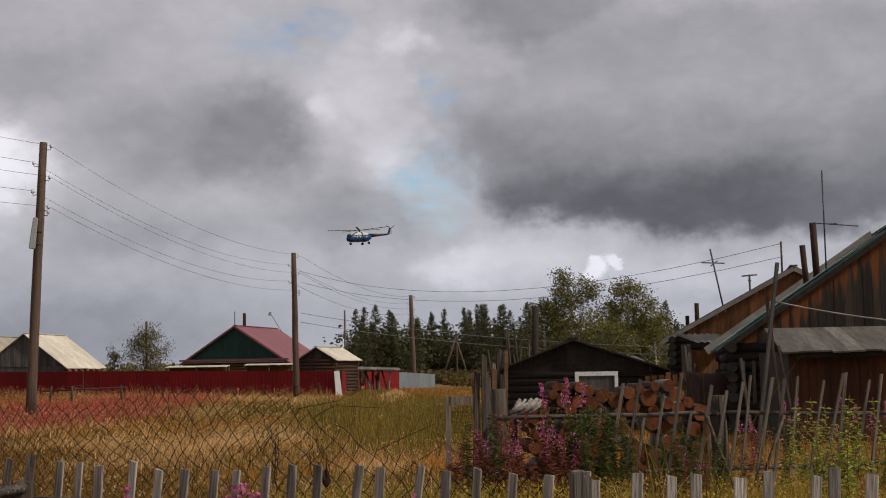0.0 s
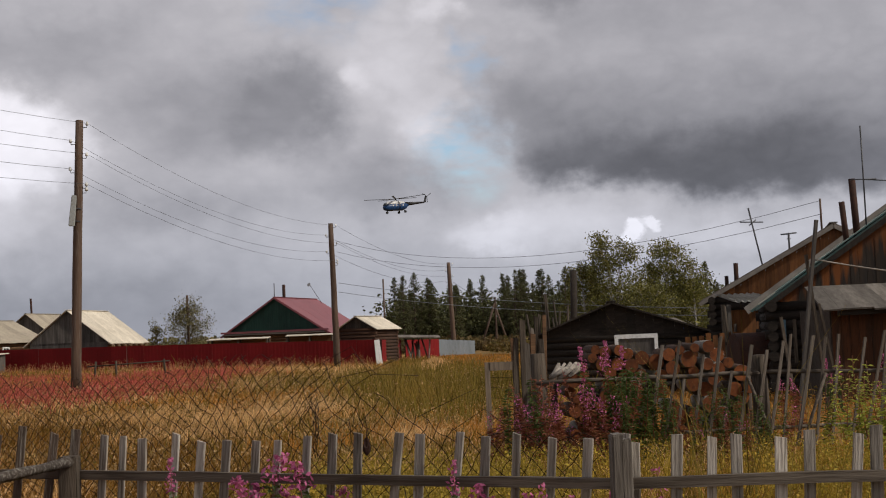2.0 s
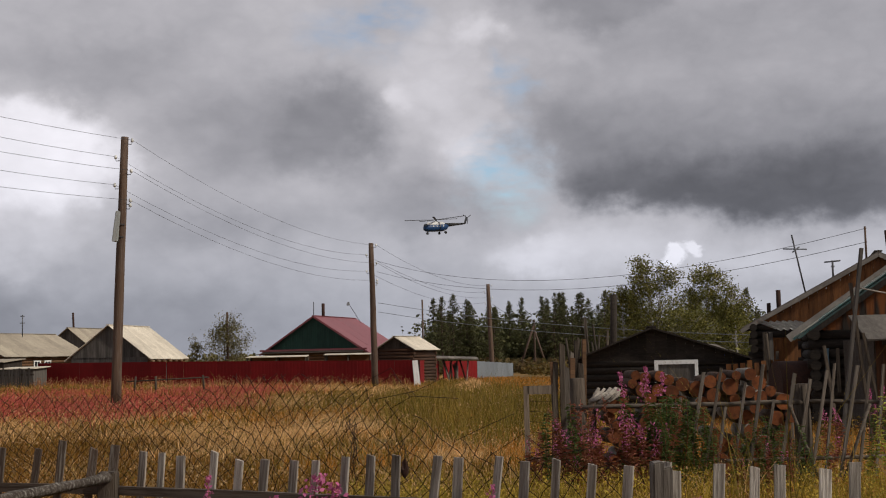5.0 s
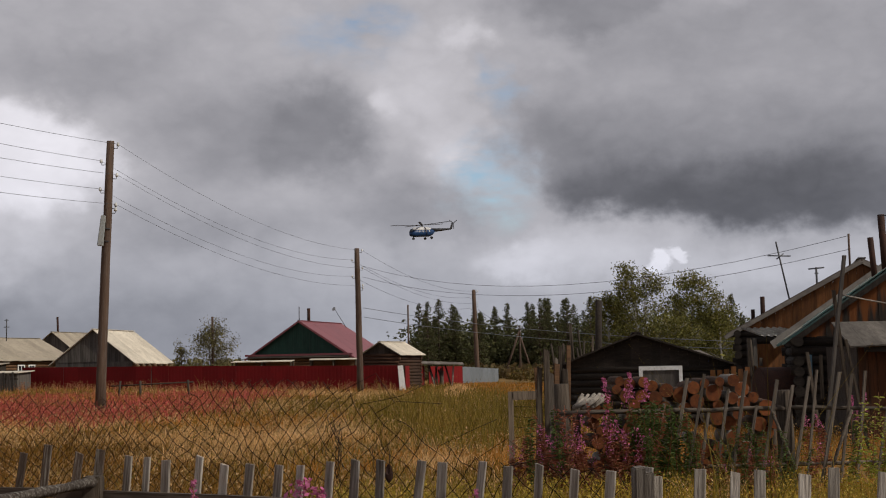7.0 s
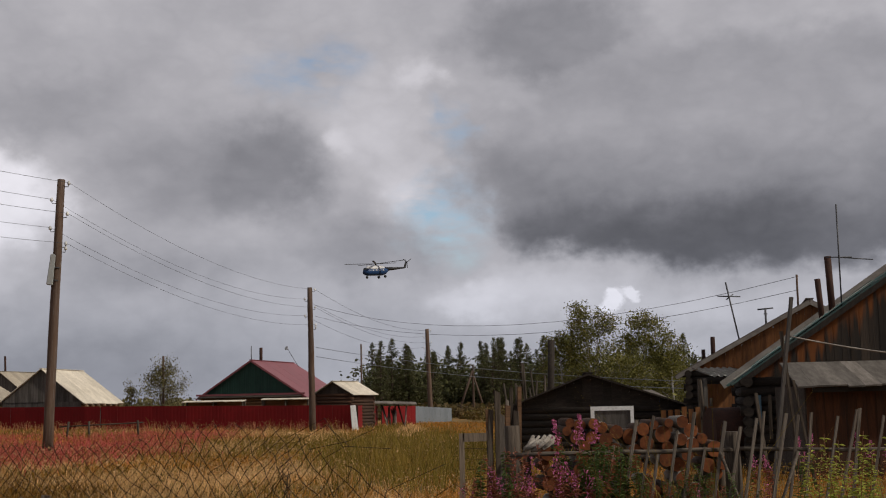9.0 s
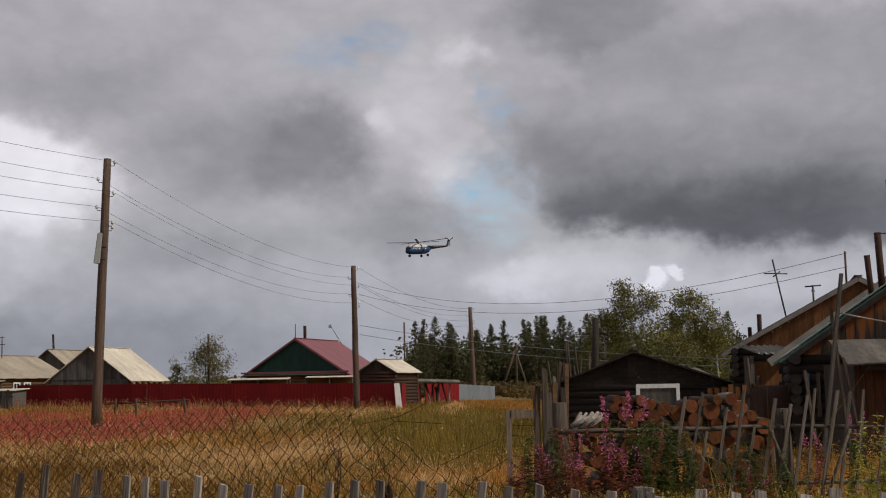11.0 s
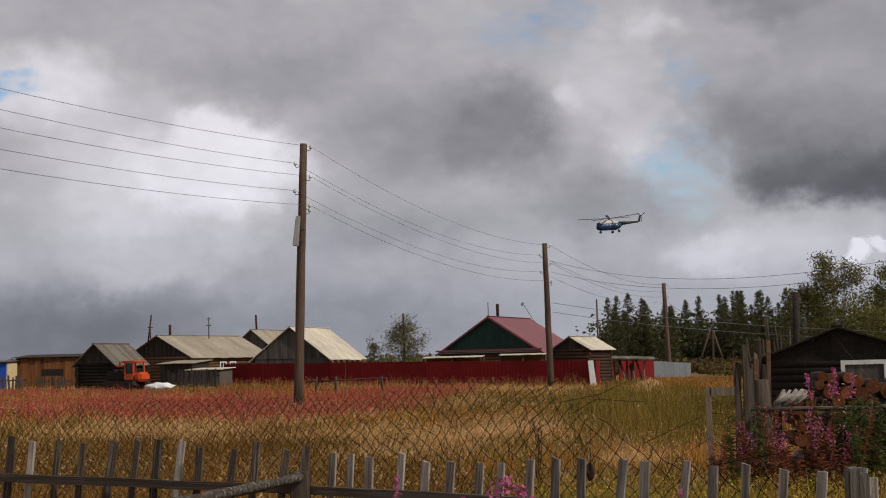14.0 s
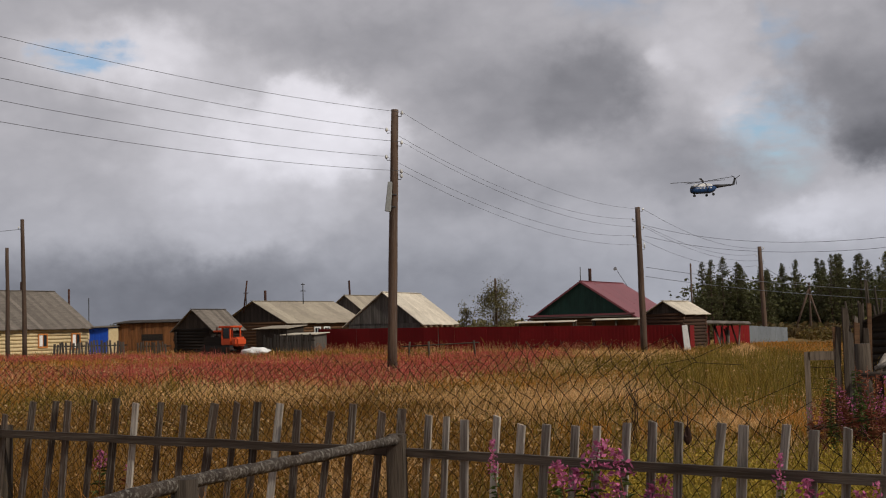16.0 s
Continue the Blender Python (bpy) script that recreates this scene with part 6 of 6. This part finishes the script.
def fireweed(seed, h, leaf_mt, flowers, bloom=.3, wide=.034, petal=.016, lush=1.0):
    """A fireweed plant: reddish stem, narrow leaves up its height, and a spike of pink flowers."""
    rg, nr = random.Random(seed), np.random.RandomState(seed)
    th = thing("fireweed_plant", "fireweed plant with narrow leaves and a pink flower spike" if flowers else "leafy fireweed plant without flowers", "wildflower", pose(0, 0, 0), "fireweed plants")
    sway = [Vector((.06 * h * math.sin(i * .6 + seed), .05 * h * math.cos(i * .5 + seed), h * i / 6)) for i in range(7)]
    bm = B()
    rod(bm, sway, [.006, .006, .005, .005, .004, .003, .002], 5)
    part("stem", bm, M_REDLEAF, th)
    bm = B()
    for i in range(int(62 * h * lush)):
        f = rg.uniform(.12, 1 - (bloom if flowers else .02))
        b = sway[int(f * 6)].lerp(sway[min(int(f * 6) + 1, 6)], f * 6 % 1)
        a = rg.uniform(0, 6.28)
        l = rg.uniform(.07, .13) * (1.15 - .5 * f)
        d = Vector((math.cos(a), math.sin(a), rg.uniform(.1, .8))).normalized()
        s = d.cross(Vector((0, 0, 1))).normalized() * .014 * lush ** .5
        v = [bm.verts.new(q) for q in (b, b + d * l * .45 + s, b + d * l - Vector((0, 0, .03)), b + d * l * .45 - s)]
        bm.faces.new(v)
    part("foliage", bm, leaf_mt, th)
    if flowers:
        c = []
        for i in range(flowers):
            f = 1 - bloom + bloom * rg.random() ** 1.2
            b = sway[min(int(f * 6), 5)].lerp(sway[min(int(f * 6) + 1, 6)], min(f * 6 - min(int(f * 6), 5), 1))
            k = wide * (1.15 - .8 * (f - 1 + bloom) / bloom)
            c.append((b.x + rg.gauss(0, k * .7), b.y + rg.gauss(0, k * .7), b.z))
        v, f = quads(np.array(c), petal, nr)
        fl = new("flower_spike", fast_mesh("flower_spike", v, f, M_PINK))
        fl.parent = th
        fl["label"] = "pink flower spike"
        fl["kind"] = "stuff"
    return th


M_PALELEAF = mat("pale_green_leaves", (.37, .39, .07), (.27, .30, .05), 4, c=(.44, .42, .1), vary=.35, island=True, rough=.6, bump=0, thin=.35)
forms = [fireweed(1, 1.25, M_WEEDLEAF, 70, .2), fireweed(2, 1.05, M_REDLEAF, 30, .2, .045, lush=1.5), fireweed(3, 1.15, M_REDLEAF, 0), fireweed(4, .9, M_REDLEAF, 22, .2, .045, lush=1.6), fireweed(5, 1.1, M_WEEDLEAF, 0, lush=2.0), fireweed(6, .8, M_WEEDLEAF, 75, .16, .055, .017), fireweed(7, 1.15, M_PALELEAF, 0, lush=1.5)]
frng = random.Random(17)
plots = []
for i in range(80):    # reddened clump round the slab screen and the left end of the woodpile
    plots.append((frng.uniform(1.25, 2.6), frng.uniform(12.6, 13.8), frng.choice((1, 2, 3, 1, 3, 2, 4)), frng.uniform(.6, 1.0)))
for i in range(40):    # green and pink plants before the woodpile
    plots.append((frng.uniform(2.4, 4.3), frng.uniform(12.6, 13.8), frng.choice((4, 4, 4, 3, 2, 4)), frng.uniform(.5, .8)))
for i in range(30):    # dense dark green stand
    plots.append((frng.uniform(2.45, 3.0), frng.uniform(13.0, 13.7), 4, frng.uniform(.75, 1.02)))
for i in range(26):    # pale green stand by the paling fence
    plots.append((frng.uniform(4.72, 5.9), frng.uniform(11.9, 12.9), 6, frng.uniform(.65, 1.08)))
for i in range(16):
    plots.append((frng.uniform(4.4, 7.2), frng.uniform(14.2, 16.5), frng.choice((1, 3, 0)), frng.uniform(.7, .95)))
for x_, y_, k_, s_ in ((2.28, 13.8, 0, 1.12), (2.42, 13.7, 0, 1.15), (2.6, 13.8, 0, 1.1), (2.5, 13.6, 1, 1.2)):
    plots.append((x_, y_, k_, s_))
for i in range(8):    # along the near fence
    x_ = frng.uniform(-1.0, 1.1)
    plots.append((x_, 7.15 - .52 * x_ - frng.uniform(.15, .5), frng.choice((5, 3, 5, 0)), frng.uniform(.62, .92)))
plots += [(-0.63, 7.15, 5, 1.22), (-0.76, 7.15, 5, 1.08), (-0.62, 7.15, 5, 1.01), (-0.51, 7.15, 5, 0.96), (-0.37, 7.15, 5, 0.92), (-0.26, 7.15, 5, 0.90), (-0.36, 7.15, 5, 1.15), (-0.19, 7.15, 5, 0.96), (0.85, 6.75, 5, 0.91), (0.99, 6.75, 5, 0.89), (0.58, 6.75, 5, 1.00), (1.33, 6.75, 5, 0.89)]
plots += [(-4.3, 8.75, 5, .95), (-4.1, 8.75, 3, .8), (.85, 6.3, 1, .8), (1.6, 6.9, 3, .9)]
seen_form = set()
for x_, y_, k_, s_ in plots:
    m = pose(x_, y_, ground_z(x_, y_) - .02, frng.uniform(-5, 5), frng.uniform(-5, 5), frng.uniform(0, 360))
    if k_ not in seen_form:
        seen_form.add(k_)
        forms[k_].matrix_basis = m
        forms[k_].scale = (s_, s_, s_)
    else:
        o = copy_thing(forms[k_], m)
        o.scale = (s_, s_, s_)
